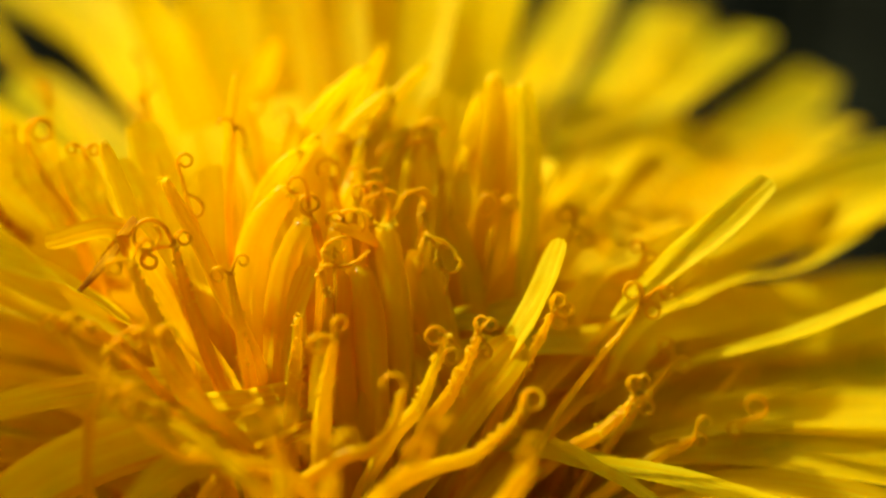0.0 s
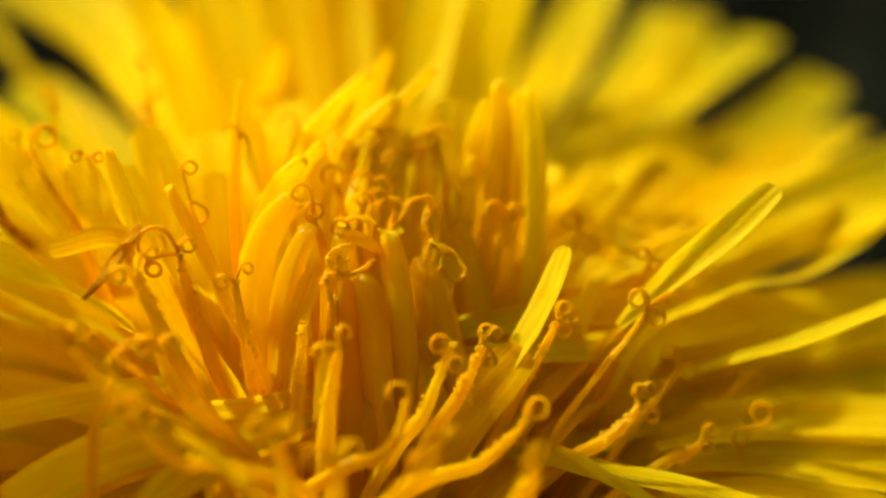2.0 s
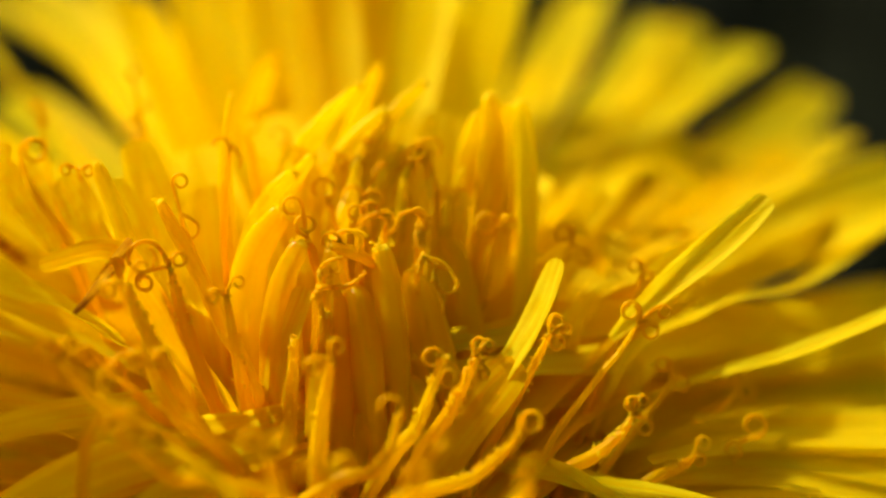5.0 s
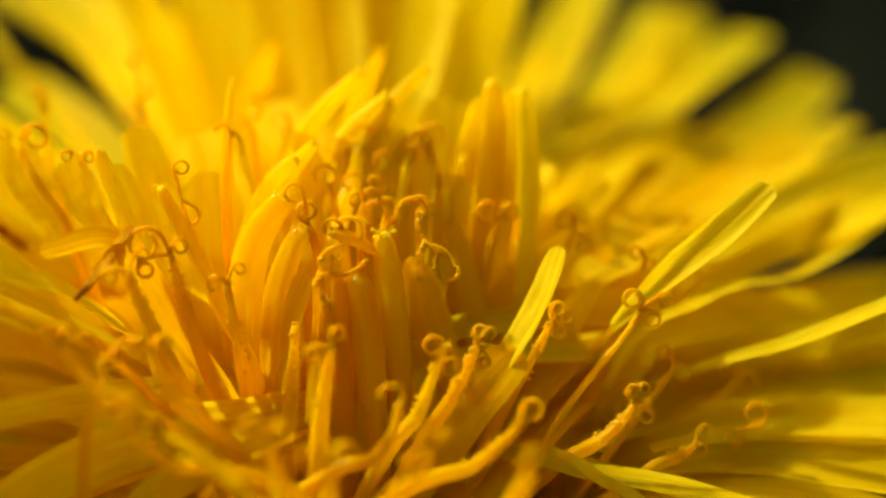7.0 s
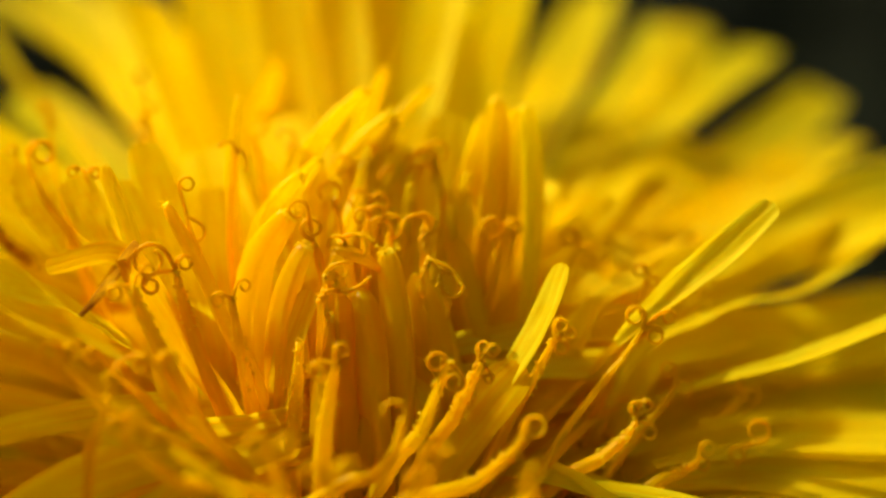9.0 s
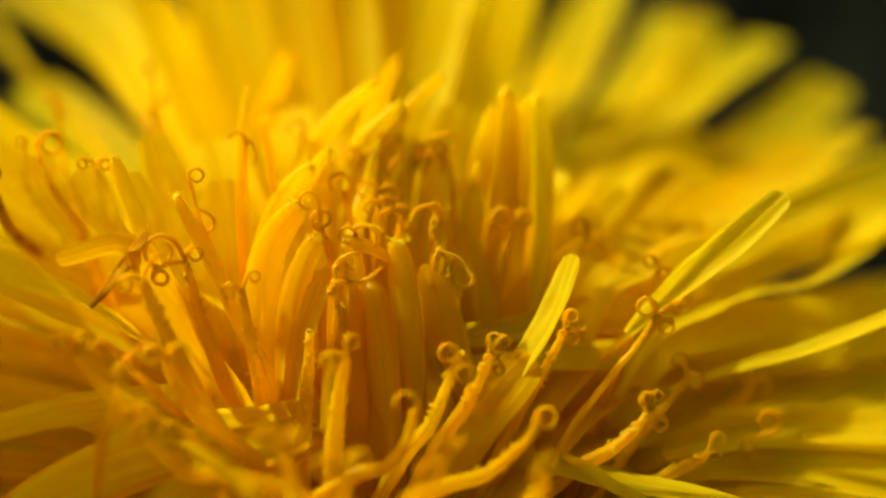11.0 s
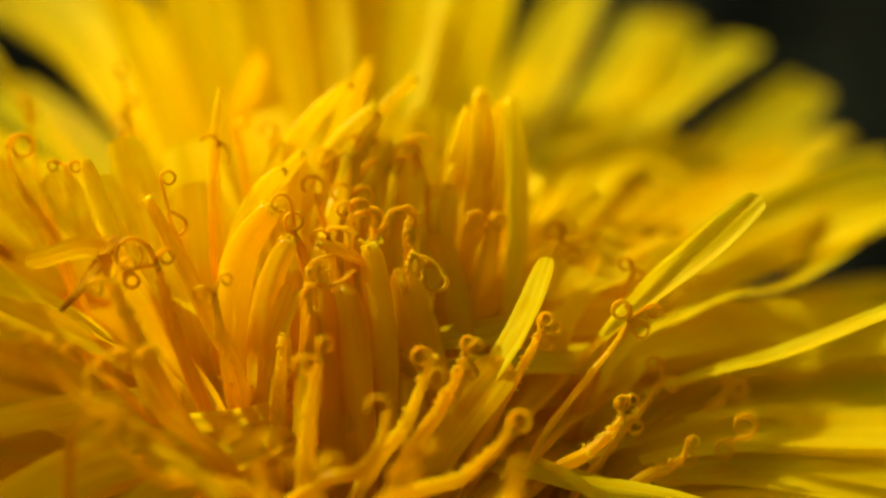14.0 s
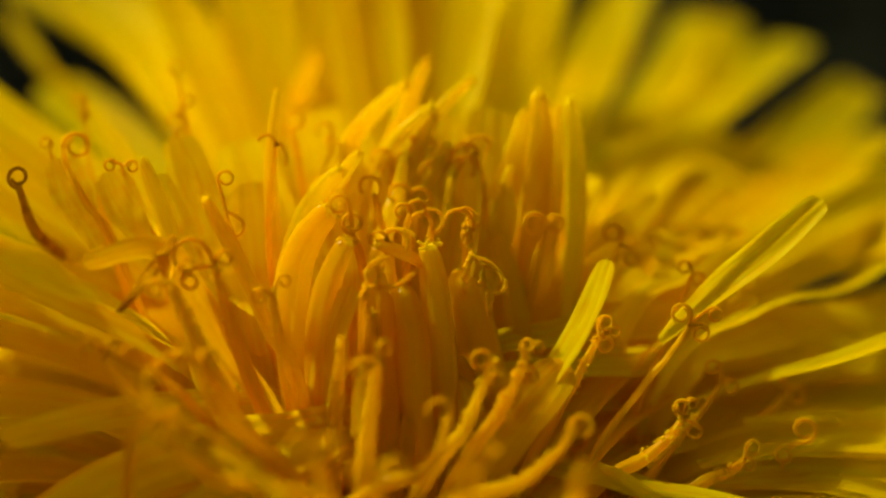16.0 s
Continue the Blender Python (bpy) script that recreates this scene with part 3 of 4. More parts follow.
ligule([(2.19, -1.14, -0.06), (2.91, -0.93, 1.41), (3.83, -0.55, 2.78), (4.40, 0.02, 3.64), (4.85, 0.76, 4.59)], 1.08, face=(-0.8, -0.32, 0.52), cup=0.2, root=False, twist=0.0)
ligule([(6.36, 1.12, 2.09), (6.99, 1.07, 2.85), (7.91, 1.28, 3.66), (9.13, 1.66, 4.60), (10.30, 2.07, 5.60)], 0.95, face=(-0.55, -0.65, 0.5), cup=0.8, twist=0.0, root=False)
ligule([(7.43, 1.64, 0.07), (9.02, 1.54, 0.75), (11.04, 1.46, 1.45), (13.29, 1.36, 2.56), (14.56, 1.43, 3.13)], 0.55, face=(-0.5, -0.25, 0.85), cup=0.25, root=False, twist=0.0)
ligule([(9.03, 4.26, -1.1), (8.91, 4.39, 0.42), (8.87, 4.39, 2.35)], 0.61, face=(-0.3, -0.9, 0.3))
ligule([(4.46, -1.33, -0.35), (5.85, -1.91, -0.39), (7.79, -2.49, -0.45), (10.81, -4.1, -0.45)], 1.16, face=(-0.2, 0, 0.97), cup=0.25)
ligule([(5.16, 1.13, -0.79), (7.6, 3.24, -2.15), (11.15, 3.94, -3.19), (15.26, 4.51, -4.04)], 1.47, face=(-0.2, 0.1, 0.95), cup=0.25)
ligule([(5.16, 1.53, -0.16), (8.41, 4.02, -1.69), (11.77, 5.34, -2.68), (15.8, 6, -3.56)], 0.97, face=(-0.2, 0.1, 0.95))
ligule([(-4.39, -1.09, 2.91), (-5.42, -0.48, 4.49), (-6.22, -0.25, 5.44), (-7.81, -0.8, 5.35)], 0.86, face=(-0.1, -0.4, 0.9), cup=0.55, inner=1)
ligule([(-7.09, -1.12, 4.22), (-6.55, -0.74, 4.79), (-5.73, 0.04, 5.66)], 0.43, face=(0.8, -0.5, 0.2), cup=0.8, brown=1, root=False)
ligule([(-2.48, -3.47, 1.13), (-2.99, -3.91, 1.09), (-3.66, -4.37, 0.59), (-4.32, -5.05, -0.42)], 0.54, face=(0.3, -0.8, 0.4), cup=0.6, inner=1)
ligule([(5.02, -1.45, -0.18), (5.8, -2.64, -0.04), (6.48, -2.98, -0.23), (7.55, -3.73, -0.67)], 0.33, face=(0, -0.8, 0.5), cup=0.4)
ligule([(4.64, 3.85, 0.03), (6.22, 4.76, 0.22), (7.66, 5.79, 1.25), (8.96, 6.9, 2.26)], 1.11, face=(-0.4, -0.6, 0.6), cup=0.4, inner=1)
ligule([(3.44, 4.57, -1.11), (4.71, 5.18, -0.92), (6.01, 6.2, -0.6), (7, 7.01, 0.04)], 0.96, face=(-0.4, -0.6, 0.6), cup=0.4, inner=1)
# broad straps behind the centre
ligule([(3.75, 9.96, 2.10), (4.77, 15.43, 1.75), (6.16, 22.04, 1.41), (7.44, 27.60, 1.24)], 2.19, face=(-0.1, -0.5, 0.85), cup=0.3)
ligule([(5.26, 8.99, 2.40), (6.99, 14.55, 2.24), (8.55, 20.85, 1.30), (9.67, 26.15, 0.63)], 1.84, face=(-0.1, -0.5, 0.85), cup=0.3)
ligule([(5.66, 8.83, 2.12), (7.51, 14.39, 1.93), (9.39, 20.71, 1.05), (10.87, 26.08, 0.50)], 1.84, face=(-0.1, -0.5, 0.85), cup=0.3)
ligule([(5.92, 7.87, 2.42), (8.12, 13.44, 2.27), (10.48, 18.72, 1.57), (12.90, 23.87, 0.61)], 1.80, face=(-0.1, -0.5, 0.85), cup=0.3)
ligule([(7.75, 6.67, 2.32), (10.06, 11.89, 1.50), (12.45, 17.05, 0.57), (14.92, 22.23, -0.33)], 2.16, face=(-0.1, -0.5, 0.85), cup=0.3)
ligule([(8.53, 6.60, 2.18), (11.11, 10.80, 1.57), (13.22, 14.83, 0.63), (15.25, 18.79, -0.42)], 1.78, face=(-0.1, -0.5, 0.85), cup=0.3)
ligule([(9.36, 5.49, 2.23), (11.97, 8.66, 1.81), (14.11, 11.72, 1.19), (16.39, 14.73, 0.47)], 1.48, face=(-0.1, -0.5, 0.85), cup=0.3)
ligule([(9.82, 5.27, 1.82), (11.82, 7.32, 1.42), (13.76, 9.39, 1.06), (16.34, 12.45, 0.43)], 1.58, face=(-0.1, -0.5, 0.85), cup=0.3)
ligule([(8.67, 2.96, 1.71), (9.85, 4.07, 1.69), (11.59, 5.50, 1.19), (13.10, 7.16, 1.11), (14.59, 8.91, 1.22)], 0.85, face=(-0.5, -0.15, 0.85), cup=0.25)
ligule([(8.93, 3.54, 0.68), (11.49, 6.39, -0.34), (13.93, 9.15, -1.53), (16.88, 11.96, -2.63)], 1.39, face=(-0.1, -0.5, 0.85), cup=0.3)
ligule([(4.72, 5.51, 2.24), (6.47, 8.76, 1.97), (8.20, 11.90, 1.50), (9.88, 15.08, 1.11)], 2.29, face=(-0.1, -0.5, 0.85), cup=0.3)
ligule([(6.80, 4.47, 2.44), (8.63, 7.56, 1.85), (10.94, 10.68, 1.35), (13.42, 13.76, 0.76)], 2.09, face=(-0.1, -0.5, 0.85), cup=0.3)
ligule([(-6.96, 9.82, 3.94), (-9.40, 16.34, 3.42), (-11.59, 20.64, 2.98), (-14.23, 24.91, 2.49)], 0.90, face=(0.6, -0.78, 0.05), cup=0.3)
ligule([(-7.47, 8.13, 2.88), (-9.91, 13.62, 2.55), (-12.06, 18.11, 2.47), (-13.84, 22.46, 2.14)], 1.18, face=(0.6, -0.78, 0.05), cup=0.3)
ligule([(-1.89, 8.12, 2.87), (-2.98, 15.54, 1.92), (-4.22, 22.25, 1.78), (-5.12, 27.08, 2.35)], 2.60, face=(-0.1, -0.5, 0.85), cup=0.3)
ligule([(7.28, -0.51, -0.57), (9.24, 0.16, -0.58), (11.09, 0.69, -0.86), (14.85, 1.43, -1.57)], 0.99, face=(-0.35, -0.2, 0.9), cup=0.2, root=False)
ligule([(7.71, -0.75, -1.02), (9.49, -0.48, -1.14), (11.31, -0.15, -1.37), (14.68, 0.33, -1.95)], 0.83, face=(-0.35, -0.2, 0.9), cup=0.2, root=False)
ligule([(8.58, 1.01, -0.25), (10.91, 1.77, -0.52), (12.81, 2.17, -1.03), (15.40, 2.68, -1.77)], 0.77, face=(-0.35, -0.2, 0.9), cup=0.2, root=False)
ligule([(-5.2, 8.68, 2.25), (-6.78, 13.9, 2.71), (-9.13, 19.58, 2.75), (-12.02, 24.29, 3.08)], 1.74, face=(0.1, -0.2, 0.95), cup=0.3)
ligule([(-6.16, 4.59, 2.77), (-8.09, 8.61, 2.28), (-10.29, 12.19, 1.63), (-12.92, 15.48, 1.42)], 1.55, face=(0.1, -0.2, 0.95), cup=0.3)
ligule([(-5.98, 3.24, 3.14), (-7.89, 6.14, 2.65), (-9.69, 8.5, 2.16), (-11.92, 10.16, 2.06)], 1.38, face=(0.1, -0.2, 0.95), cup=0.3)
ligule([(4.64, -0.56, -0.75), (6.71, 1.87, -1.17), (8.79, 3.39, -1.13), (10.78, 4.54, -1.09)], 1.87, face=(-0.5, -0.5, 0.7), cup=0.25)
ligule([(3.34, -0.36, -0.19), (4.55, 1.43, 0.42), (6.11, 3.21, 1.1), (7.59, 5.04, 1.48)], 1.87, face=(-0.5, -0.5, 0.7), cup=0.25, inner=1)
ligule([(4.05, -0.54, -0.42), (5.62, 1.72, -0.29), (7.54, 3.72, 0.1), (9.2, 5.2, 0.32)], 1.87, face=(-0.5, -0.5, 0.7), cup=0.25, inner=1)
ligule([(3.65, 1.66, 1.98), (5.92, 2.92, 1.61), (8.32, 4.4, 0.95), (11.59, 5.46, 0.18), (14.85, 5.99, -0.21)], 1.01, face=(0, -0.5, 0.85), cup=0.3)
ligule([(3.63, 0.76, 1.49), (5.89, 1.94, 0.96), (9.07, 3.7, 0.11), (12.25, 4.41, -0.3), (15.39, 5.29, -0.62)], 0.94, face=(0, -0.5, 0.85), cup=0.3)
# styles with their curled stigma arms
style([(-3.62, 2.68, 5.43), (-3.54, 2.99, 6.00), (-3.47, 3.28, 6.55)], 0.17, [(-3.71, 3.31, 6.61, 0.25, 0.5), (-3.80, 3.08, 6.17, 0.67, -0.16)])
style([(-5.83, 4.55, 4.67), (-6.11, 5.17, 5.20), (-6.28, 5.67, 5.71)], 0.21, [(-6.28, 5.83, 6.02, 0.26, 0.8), (-5.95, 6.09, 6.50, 0.18, -1)])
style([(-5.71, 5.37, 4.93), (-6.10, 6.30, 5.83), (-6.24, 6.81, 6.80)], 0.18, [(-6.31, 6.97, 7.10, 0.20, -1)])
style([(-8.44, 5.09, 4.40), (-8.67, 5.88, 5.03), (-8.75, 6.29, 5.81)], 0.18, [(-8.93, 6.54, 6.27, 0.20), (-8.75, 6.37, 5.95, 0.17)])
style([(-8.45, 3.06, 5.26), (-8.86, 3.58, 5.82), (-8.94, 3.80, 6.23)], 0.19, [(-8.59, 3.83, 6.28, 0.35, -1.2)])
style([(-8.91, 3.73, 5.25), (-9.16, 3.94, 5.64), (-9.35, 4.11, 5.97)], 0.16, [(-9.46, 4.22, 6.17, 0.16)])
style([(-7.03, 2.74, 5.09), (-7.25, 2.98, 5.54), (-7.39, 3.22, 5.99)], 0.16, [(-7.58, 2.51, 6.37, 0.16), (-7.02, 2.50, 6.34, 0.16)])
style([(-0.84, 2.65, 4.94), (-0.91, 2.77, 5.17), (-0.98, 2.88, 5.38)], 0.17, [(-1.10, 2.98, 5.56, 0.32, 0.8)])
style([(0.26, 4.10, 4.70), (0.17, 4.47, 5.18), (0.07, 4.69, 5.60)], 0.21, [(-0.27, 4.81, 5.81, 0.36, 0.6), (0.33, 4.81, 5.81, 0.30, -0.6)])
style([(1.04, 3.69, 4.57), (0.98, 3.90, 4.96), (0.93, 4.05, 5.25)], 0.21, [(0.51, 4.10, 5.33, 0.42, 0.5), (1.31, 4.18, 5.48, 0.36, -0.6)])
style([(1.78, 3.92, 4.78), (1.76, 4.20, 5.31), (1.61, 4.44, 5.77)], 0.24, [(1.73, 4.53, 5.94, 0.36, -0.8), (1.31, 4.43, 5.76, 0.36, 0.6)])
style([(0.02, 2.86, 4.50), (-0.00, 3.04, 4.82), (-0.05, 3.17, 5.08)], 0.21, [(-0.35, 3.24, 5.21, 0.29, 0.7), (0.23, 3.21, 5.15, 0.26, -0.7)])
style([(-0.59, 3.93, 4.79), (-0.56, 4.13, 5.18), (-0.56, 4.27, 5.45)], 0.21, [(-0.83, 4.38, 5.64, 0.30, 0.6), (-0.32, 4.34, 5.58, 0.27, -0.7)])
style([(-2.12, 5.05, 4.57), (-2.17, 5.37, 5.17), (-2.26, 5.59, 5.57)], 0.21, [(-2.37, 5.73, 5.84, 0.24, 0.7), (-2.17, 5.56, 5.53, 0.20, -0.7)])
style([(-3.02, 5.27, 4.97), (-3.09, 5.54, 5.48), (-3.20, 5.73, 5.84)], 0.18, [(-3.12, 5.87, 6.10, 0.24, 0.6)])
style([(-1.88, -2.56, 0.88), (-1.84, -2.16, 1.62), (-1.75, -1.71, 2.48), (-1.68, -1.17, 3.49)], 0.42, [], pollen=24)
style([(-1.05, -4.08, 1.22), (-0.99, -3.65, 2.23), (-0.87, -3.30, 3.12), (-0.70, -3.00, 3.89)], 0.43, [(-1.10, -3.14, 3.85, 0.24), (-0.56, -2.91, 4.27, 0.20)], pollen=6)
style([(-0.66, -4.45, 1.37), (0.22, -4.40, 1.68), (0.73, -4.38, 2.37), (0.90, -4.20, 3.12)], 0.36, [(0.69, -4.29, 3.38, 0.32, 0.7)])
style([(0.66, -3.02, 1.09), (1.29, -2.83, 1.86), (1.64, -2.53, 2.65), (2.02, -2.10, 3.47)], 0.36, [(1.70, -2.11, 3.45, 0.25, 1), (2.13, -2.50, 3.14, 0.26)], pollen=20)
style([(1.35, -2.57, 0.87), (2.12, -2.22, 1.96), (2.52, -1.95, 2.69), (2.80, -1.67, 3.21)], 0.36, [(2.86, -1.51, 3.51, 0.19, -1.1), (3.08, -1.54, 3.46, 0.17), (2.97, -1.86, 2.85, 0.14)], pollen=44)
style([(1.22, -4.27, 0.85), (2.58, -4.24, 1.35), (3.20, -4.19, 1.88), (3.76, -4.02, 2.41)], 0.34, [(4.06, -3.87, 2.70, 0.30, -1.1), (3.65, -4.20, 2.08, 0.13)], pollen=16)
style([(0.74, -6.90, 2.31), (1.33, -6.86, 2.82), (1.67, -6.74, 3.46)], 0.36, [(1.55, -6.72, 3.72, 0.25), (2.03, -6.72, 3.71, 0.25), (1.24, -6.90, 3.15, 0.23)])
style([(3.58, -6.74, 2.19), (3.83, -6.74, 2.62), (3.96, -6.58, 2.91)], 0.44, [(3.99, -6.46, 3.14, 0.22), (3.75, -6.61, 2.87, 0.18)])
style([(-0.70, -7.07, 1.97), (-0.64, -6.83, 2.43), (-0.67, -6.59, 2.88)], 0.46, [(-1.08, -6.51, 3.04, 0.31), (-0.28, -6.46, 3.13, 0.31)])
style([(-1.69, -7.24, 2.09), (-1.79, -6.88, 2.77), (-2.01, -6.60, 3.50)], 0.43, [(-2.38, -6.54, 3.83, 0.31), (-1.67, -6.53, 3.85, 0.26)])
style([(-2.49, -6.75, 2.15), (-3.00, -6.54, 2.55), (-3.79, -6.06, 3.01), (-4.46, -5.71, 3.25)], 0.39, [(-4.83, -5.60, 3.46, 0.29), (-5.31, -5.59, 3.48, 0.26)])
style([(-3.20, -5.76, 2.31), (-4.25, -5.71, 2.39), (-4.94, -5.66, 2.91), (-5.45, -5.50, 3.43)], 0.35, [(-5.67, -5.38, 3.66, 0.26), (-5.32, -5.29, 3.83, 0.23)])
style([(-3.87, -4.00, 2.63), (-4.27, -4.02, 3.03), (-4.63, -3.85, 3.56), (-4.97, -3.64, 4.16)], 0.39, [(-5.29, -3.57, 4.31, 0.24), (-4.67, -3.55, 4.33, 0.27)])
style([(-5.32, -4.08, 2.92), (-6.02, -4.06, 3.38), (-6.50, -3.95, 3.78), (-7.01, -3.76, 4.37)], 0.36, [(-7.38, -3.62, 4.62, 0.27), (-6.85, -3.58, 4.69, 0.24)])
style([(-5.17, -2.86, 2.64), (-5.62, -2.98, 3.27), (-6.10, -3.12, 3.86)], 0.24, [(-6.54, -3.13, 4.27, 0.19), (-5.81, -3.32, 3.91, 0.19), (-5.40, -3.17, 4.20, 0.16)])
style([(-6.40, -5.09, 2.70), (-6.20, -4.78, 3.29), (-5.98, -4.41, 3.98)], 0.26, [(-5.87, -4.25, 4.29, 0.21)])
style([(4.84, -1.38, -0.51), (5.78, -1.05, -0.09), (6.44, -0.73, 0.31), (6.80, -0.50, 0.74)], 0.35, [(6.82, -0.34, 1.03, 0.22), (7.06, -0.30, 1.11, 0.16), (7.12, -0.54, 0.46, 0.22)], pollen=34)
style([(7.23, -1.17, -0.74), (7.97, -0.94, -0.52), (8.40, -0.79, -0.24)], 0.32, [(8.51, -0.85, -0.34, 0.19, -0.8), (8.63, -0.65, 0.04, 0.20)], pollen=22)
style([(6.72, -0.07, -0.16), (7.46, 0.42, 0.56), (7.91, 0.80, 1.06)], 0.22, [(7.68, 0.99, 1.41, 0.20, 1.1), (8.13, 0.75, 0.97, 0.23)], pollen=6)
style([(5.76, -0.62, 1.79), (6.42, -0.08, 2.38), (6.92, 0.27, 3.05)], 0.17, [(6.73, 0.42, 3.32, 0.26), (7.22, 0.19, 2.89, 0.24), (7.60, 0.58, 3.20, 0.20)], pollen=2)
style([(3.47, -1.13, 1.03), (4.20, -0.36, 2.06), (4.70, 0.16, 2.82)], 0.30, [(4.85, 0.30, 3.10, 0.21), (5.08, 0.21, 2.92, 0.16), (4.85, 0.05, 2.62, 0.21)], pollen=16)
style([(4.74, 2.41, 2.38), (5.07, 2.91, 3.12), (5.37, 3.25, 3.74)], 0.21, [(5.19, 3.39, 4.01, 0.27), (5.69, 3.08, 3.43, 0.22)])
style([(3.13, 2.46, 3.54), (3.22, 2.67, 3.93), (3.37, 2.86, 4.29)], 0.18, [(3.13, 2.97, 4.50, 0.32), (3.69, 2.97, 4.50, 0.24)])
style([(6.77, 1.83, 2.36), (6.99, 2.14, 2.94), (7.18, 2.38, 3.40)], 0.18, [(6.99, 2.45, 3.53, 0.19), (7.33, 2.31, 3.27, 0.18)])
style([(8.69, 1.81, -1.10), (9.46, 2.17, -0.62), (9.85, 2.47, -0.27)], 0.30, [(9.60, 2.62, 0.02, 0.26), (10.11, 2.45, -0.30, 0.27)])
style([(9.41, 0.35, -1.93), (9.52, 0.25, -1.25), (9.70, 0.14, -0.40)], 0.10, [(9.50, -0.14, -0.49, 0.25, 1.1), (10.01, 0.16, 0.07, 0.32, 1.1)])
style([(-2.88, -1.45, 1.65), (-3.15, -1.22, 3.31), (-3.34, -0.81, 4.48)], 0.34, [(-3.65, -0.95, 4.56, 0.21), (-3.05, -0.57, 4.76, 0.16, -1)], pollen=12)
style([(-4.88, -2.17, 3.54), (-5.39, -1.82, 4.59), (-5.67, -1.5, 5.2)], 0.37, [(-6.08, -1.57, 5.12, 0.23), (-5.32, -1.26, 5.53, 0.2)], pollen=30)
style([(-4.08, -1.34, 3.05), (-4.51, -0.84, 4.37), (-4.73, -0.45, 5.11)], 0.34, [(-4.51, -0.32, 5.26, 0.21), (-5.36, -0.41, 5.37, 0.46, 1.1), (-5.33, -0.73, 4.85, 0.24)], pollen=30)
style([(-4.3, 1.04, 4.63), (-4.51, 1.25, 5.16), (-4.62, 1.47, 5.61)], 0.23, [(-4.61, 1.81, 6.36, 0.22, -1), (-4.4, 1.33, 5.25, 0.25, -0.7)])
style([(-0.98, -0.57, 3.58), (-1.11, -0.34, 4.09), (-1.04, -0.15, 4.76)], 0.16, [(-0.52, -0.11, 4.63, 0.57, -0.22)], pollen=30)
style([(-1.18, -0.7, 3.97), (-1.15, -0.58, 4.37), (-1.08, -0.52, 4.54)], 0.16, [(-0.71, -0.18, 5.59, 1.1, 0.14)], pollen=16)
style([(-0.79, -0.36, 4.26), (-0.79, -0.24, 4.67), (-0.79, -0.17, 4.94)], 0.10, [(-0.63, -0.15, 4.93, 0.16, 0.5)], pollen=5)
style([(-1.24, 0.98, 4.5), (-1.35, 1.08, 4.93), (-1.44, 1.13, 5.15)], 0.23, [(-1.44, 1.19, 5.45, 0.28), (-1.79, 1.24, 5.93, 0.26, 0.8)])
style([(-0.52, 0.84, 4.41), (-0.58, 0.96, 4.83), (-0.61, 1.02, 5.04)], 0.23, [(-0.41, 1.02, 4.92, 0.43, -0.5), (-0.3, 1.01, 4.77, 0.58, -0.32), (-0.83, 0.98, 5.06, 0.26, 0.6)], pollen=10)
style([(0.44, 2.05, 4.1), (0.47, 2.19, 4.51), (0.49, 2.29, 4.75)], 0.24, [(0.47, 2.34, 4.93, 0.35, 0.7), (0.21, 2.23, 4.88, 0.32, 0.6)])
style([(1.38, 1.82, 4.05), (1.39, 2.01, 4.52), (1.39, 2.14, 4.83)], 0.23, [(1.14, 2.08, 4.96, 0.41, 0.6), (1.6, 2.27, 4.95, 0.2, -0.7), (1.34, 2.23, 5.11, 0.26, 0.5)], pollen=40)
style([(1.34, 1.1, 3.29), (1.35, 1.09, 4.11), (1.49, 1, 4.58)], 0.14, [(1.63, 0.77, 3.9, 0.72, -0.26), (1.35, 0.82, 4.23, 0.49, -0.3), (2.18, 1.37, 4.9, 0.8, 0.16)], pollen=24)
style([(1.98, 0.73, 3.17), (1.95, 0.74, 3.66), (1.75, 0.75, 4.26)], 0.11, [(2.12, 0.72, 4.02, 0.29, 0.5)], pollen=26)
style([(-0.12, 1.63, 4.64), (-0.12, 1.85, 5.01), (-0.05, 2.05, 5.24)], 0.22, [(0.16, 2.16, 5.34, 0.26, -0.8), (-0.23, 2.03, 5.33, 0.23, 0.8)])
style([(-9.27, 6.34, 1.31), (-9.68, 3.15, 4.11), (-9.92, 2.47, 5.83)], 0.36, [(-9.92, 2.55, 6.02, 0.27)], brown=1)
ligule([(-4.88, 8.68, 2.25), (-6.35, 13.74, 2.41), (-8.21, 19.41, 2.43), (-9.51, 24.2, 2.91)], 1.85, face=(0.1, -0.4, 0.85), cup=0.3)
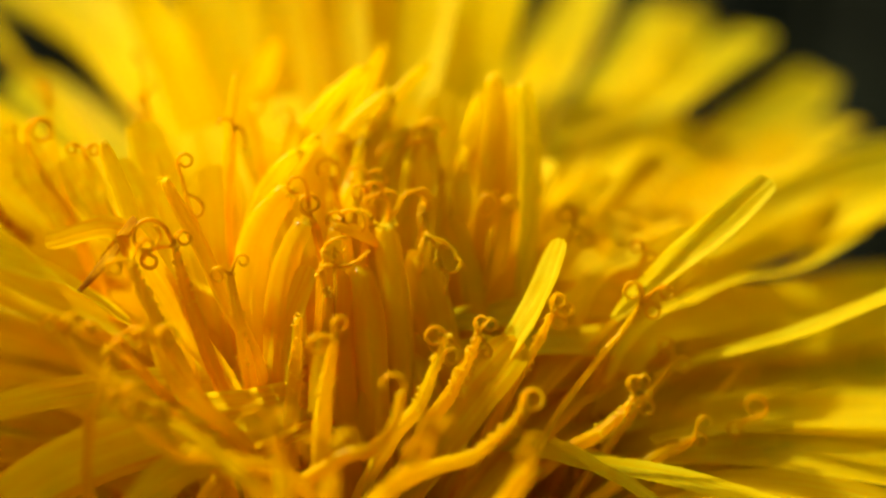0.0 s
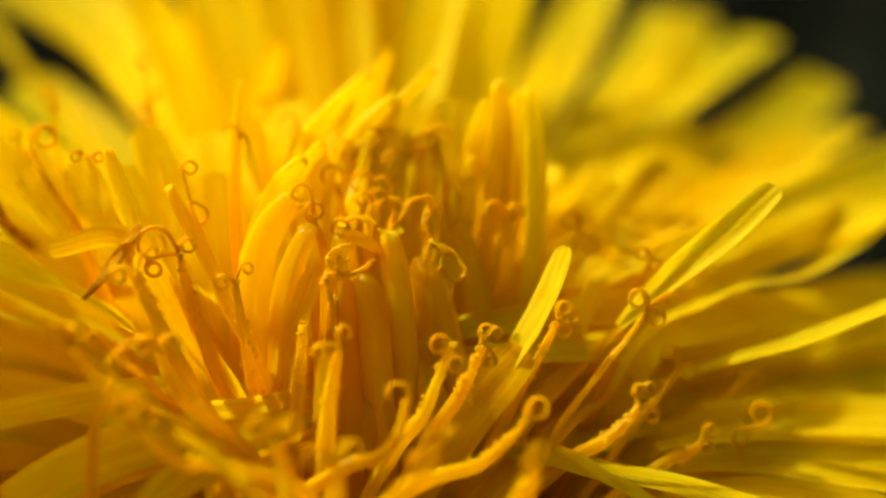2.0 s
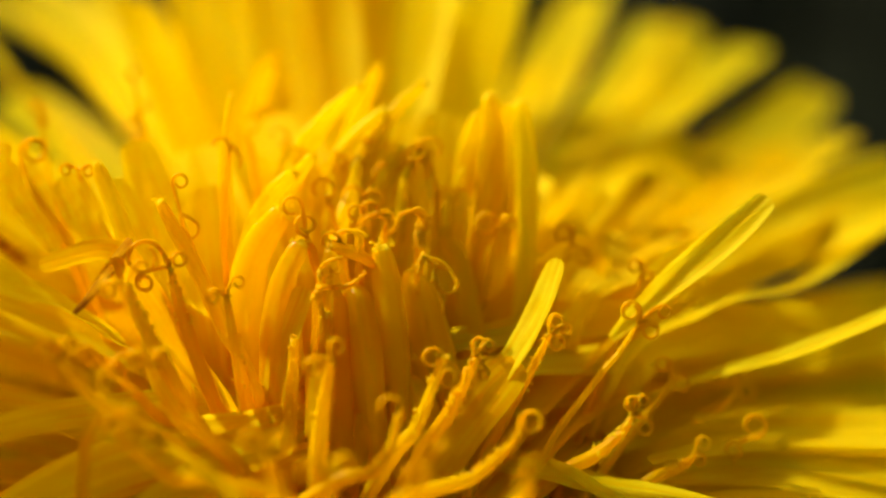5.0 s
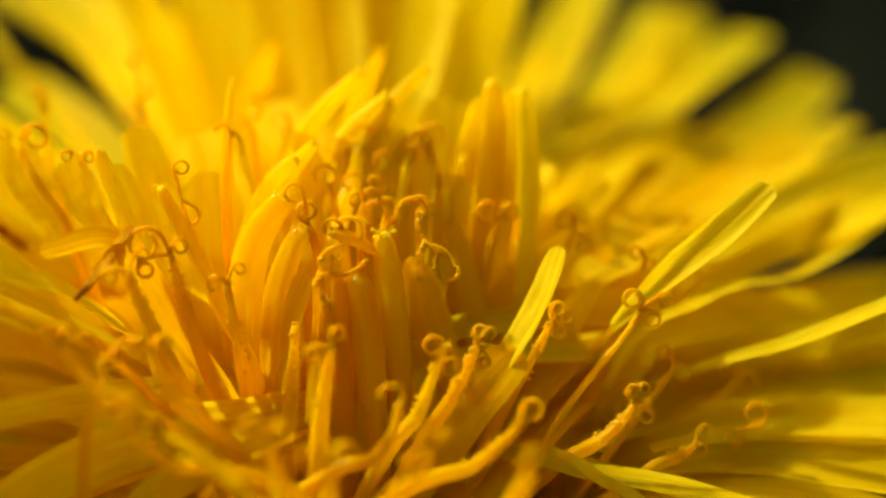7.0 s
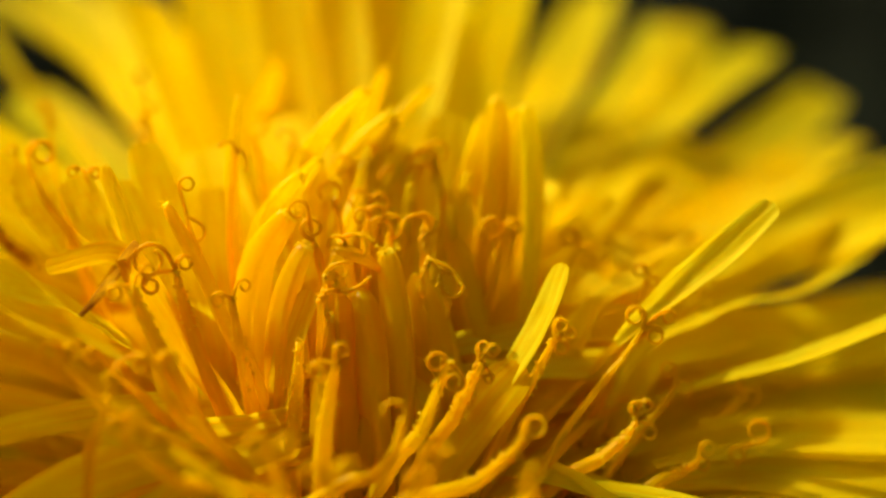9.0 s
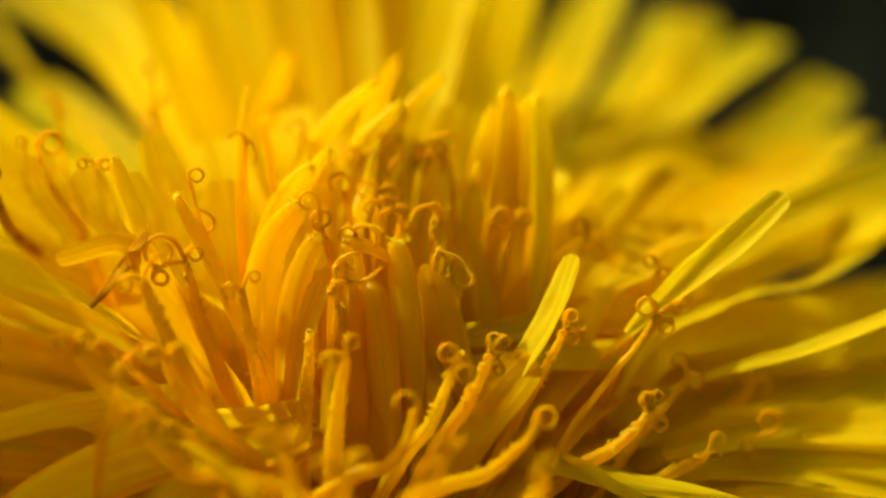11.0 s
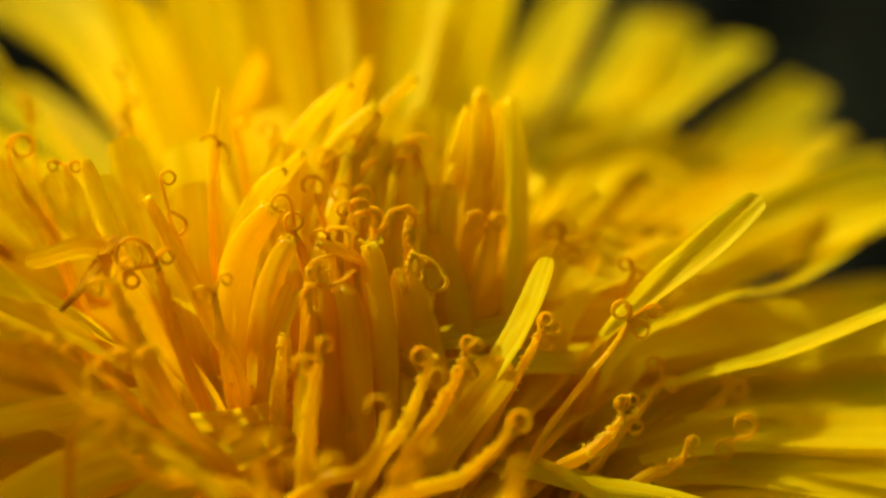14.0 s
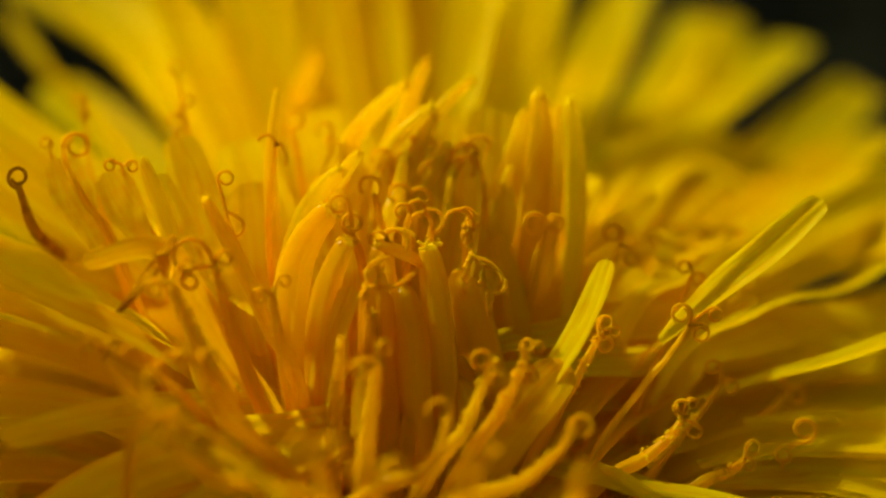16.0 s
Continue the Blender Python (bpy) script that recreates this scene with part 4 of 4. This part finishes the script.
ligule([(-3.31, 1.8, 0.54), (-4.8, 4.18, 1.95), (-6.68, 7.9, 2.82)], 1.80, face=(0.3, -0.6, 0.7), cup=0.3)
ligule([(-2.51, 1.53, 1.73), (-3.61, 3.45, 3.54), (-4.72, 6.69, 4.96)], 1.82, face=(0.2, -0.7, 0.6), cup=0.3)
ligule([(-1.38, 2.98, 2.61), (-2.04, 4.89, 4.14), (-2.88, 9.12, 5.05)], 1.77, face=(0.1, -0.7, 0.6), cup=0.3)
ligule([(2.95, 3.47, 0.25), (3.61, 6.32, 1.5), (4.79, 9.3, 2.85)], 1.81, face=(-0.2, -0.7, 0.6), cup=0.3)
ligule([(3.69, 2.83, 0.27), (5.28, 5.03, 0.96), (7, 7.77, 1.45), (8.98, 11.95, 1.18)], 1.89, face=(-0.4, -0.6, 0.6), cup=0.3, inner=1)
ligule([(1.73, 4.28, 1.19), (2.2, 6.67, 2.02), (2.69, 9.39, 2.98)], 1.68, face=(-0.1, -0.7, 0.6), cup=0.3)
ligule([(4.43, 2.09, 0.02), (6.51, 4.22, -0.01), (8.99, 6.18, 0.32)], 1.58, face=(-0.3, -0.5, 0.8), cup=0.3)
ligule([(-3.98, 1.1, 0.62), (-5.63, 1.95, 1.83), (-7.65, 4.01, 2.22)], 1.49, face=(0.3, -0.5, 0.8), cup=0.3, inner=1)
ligule([(2.62, 1.42, 0.76), (3.09, 3.47, 1.64), (3.89, 5.53, 2.61), (4.68, 6.98, 3.79)], 2.04, face=(-0.6, -0.4, 0.6), cup=0.3)
ligule([(5.12, 0.15, -1.22), (7.48, 1.42, -2.48), (10.25, 1.57, -3.13), (14.54, 2, -4.43)], 1.39, face=(-0.2, 0, 0.95), cup=0.3)
ligule([(5.95, 1.71, -1.51), (8.35, 2.67, -2.66), (11.19, 2.81, -3.48), (15.14, 3.5, -4.69)], 1.42, face=(-0.2, 0, 0.95), cup=0.3)
ligule([(-4.39, -2.26, 0.68), (-6.2, -2.47, 0.48), (-7.87, -2.82, -0.12), (-9.43, -3.75, -0.66)], 1.52, face=(0.1, -0.6, 0.75), cup=0.3, inner=1)
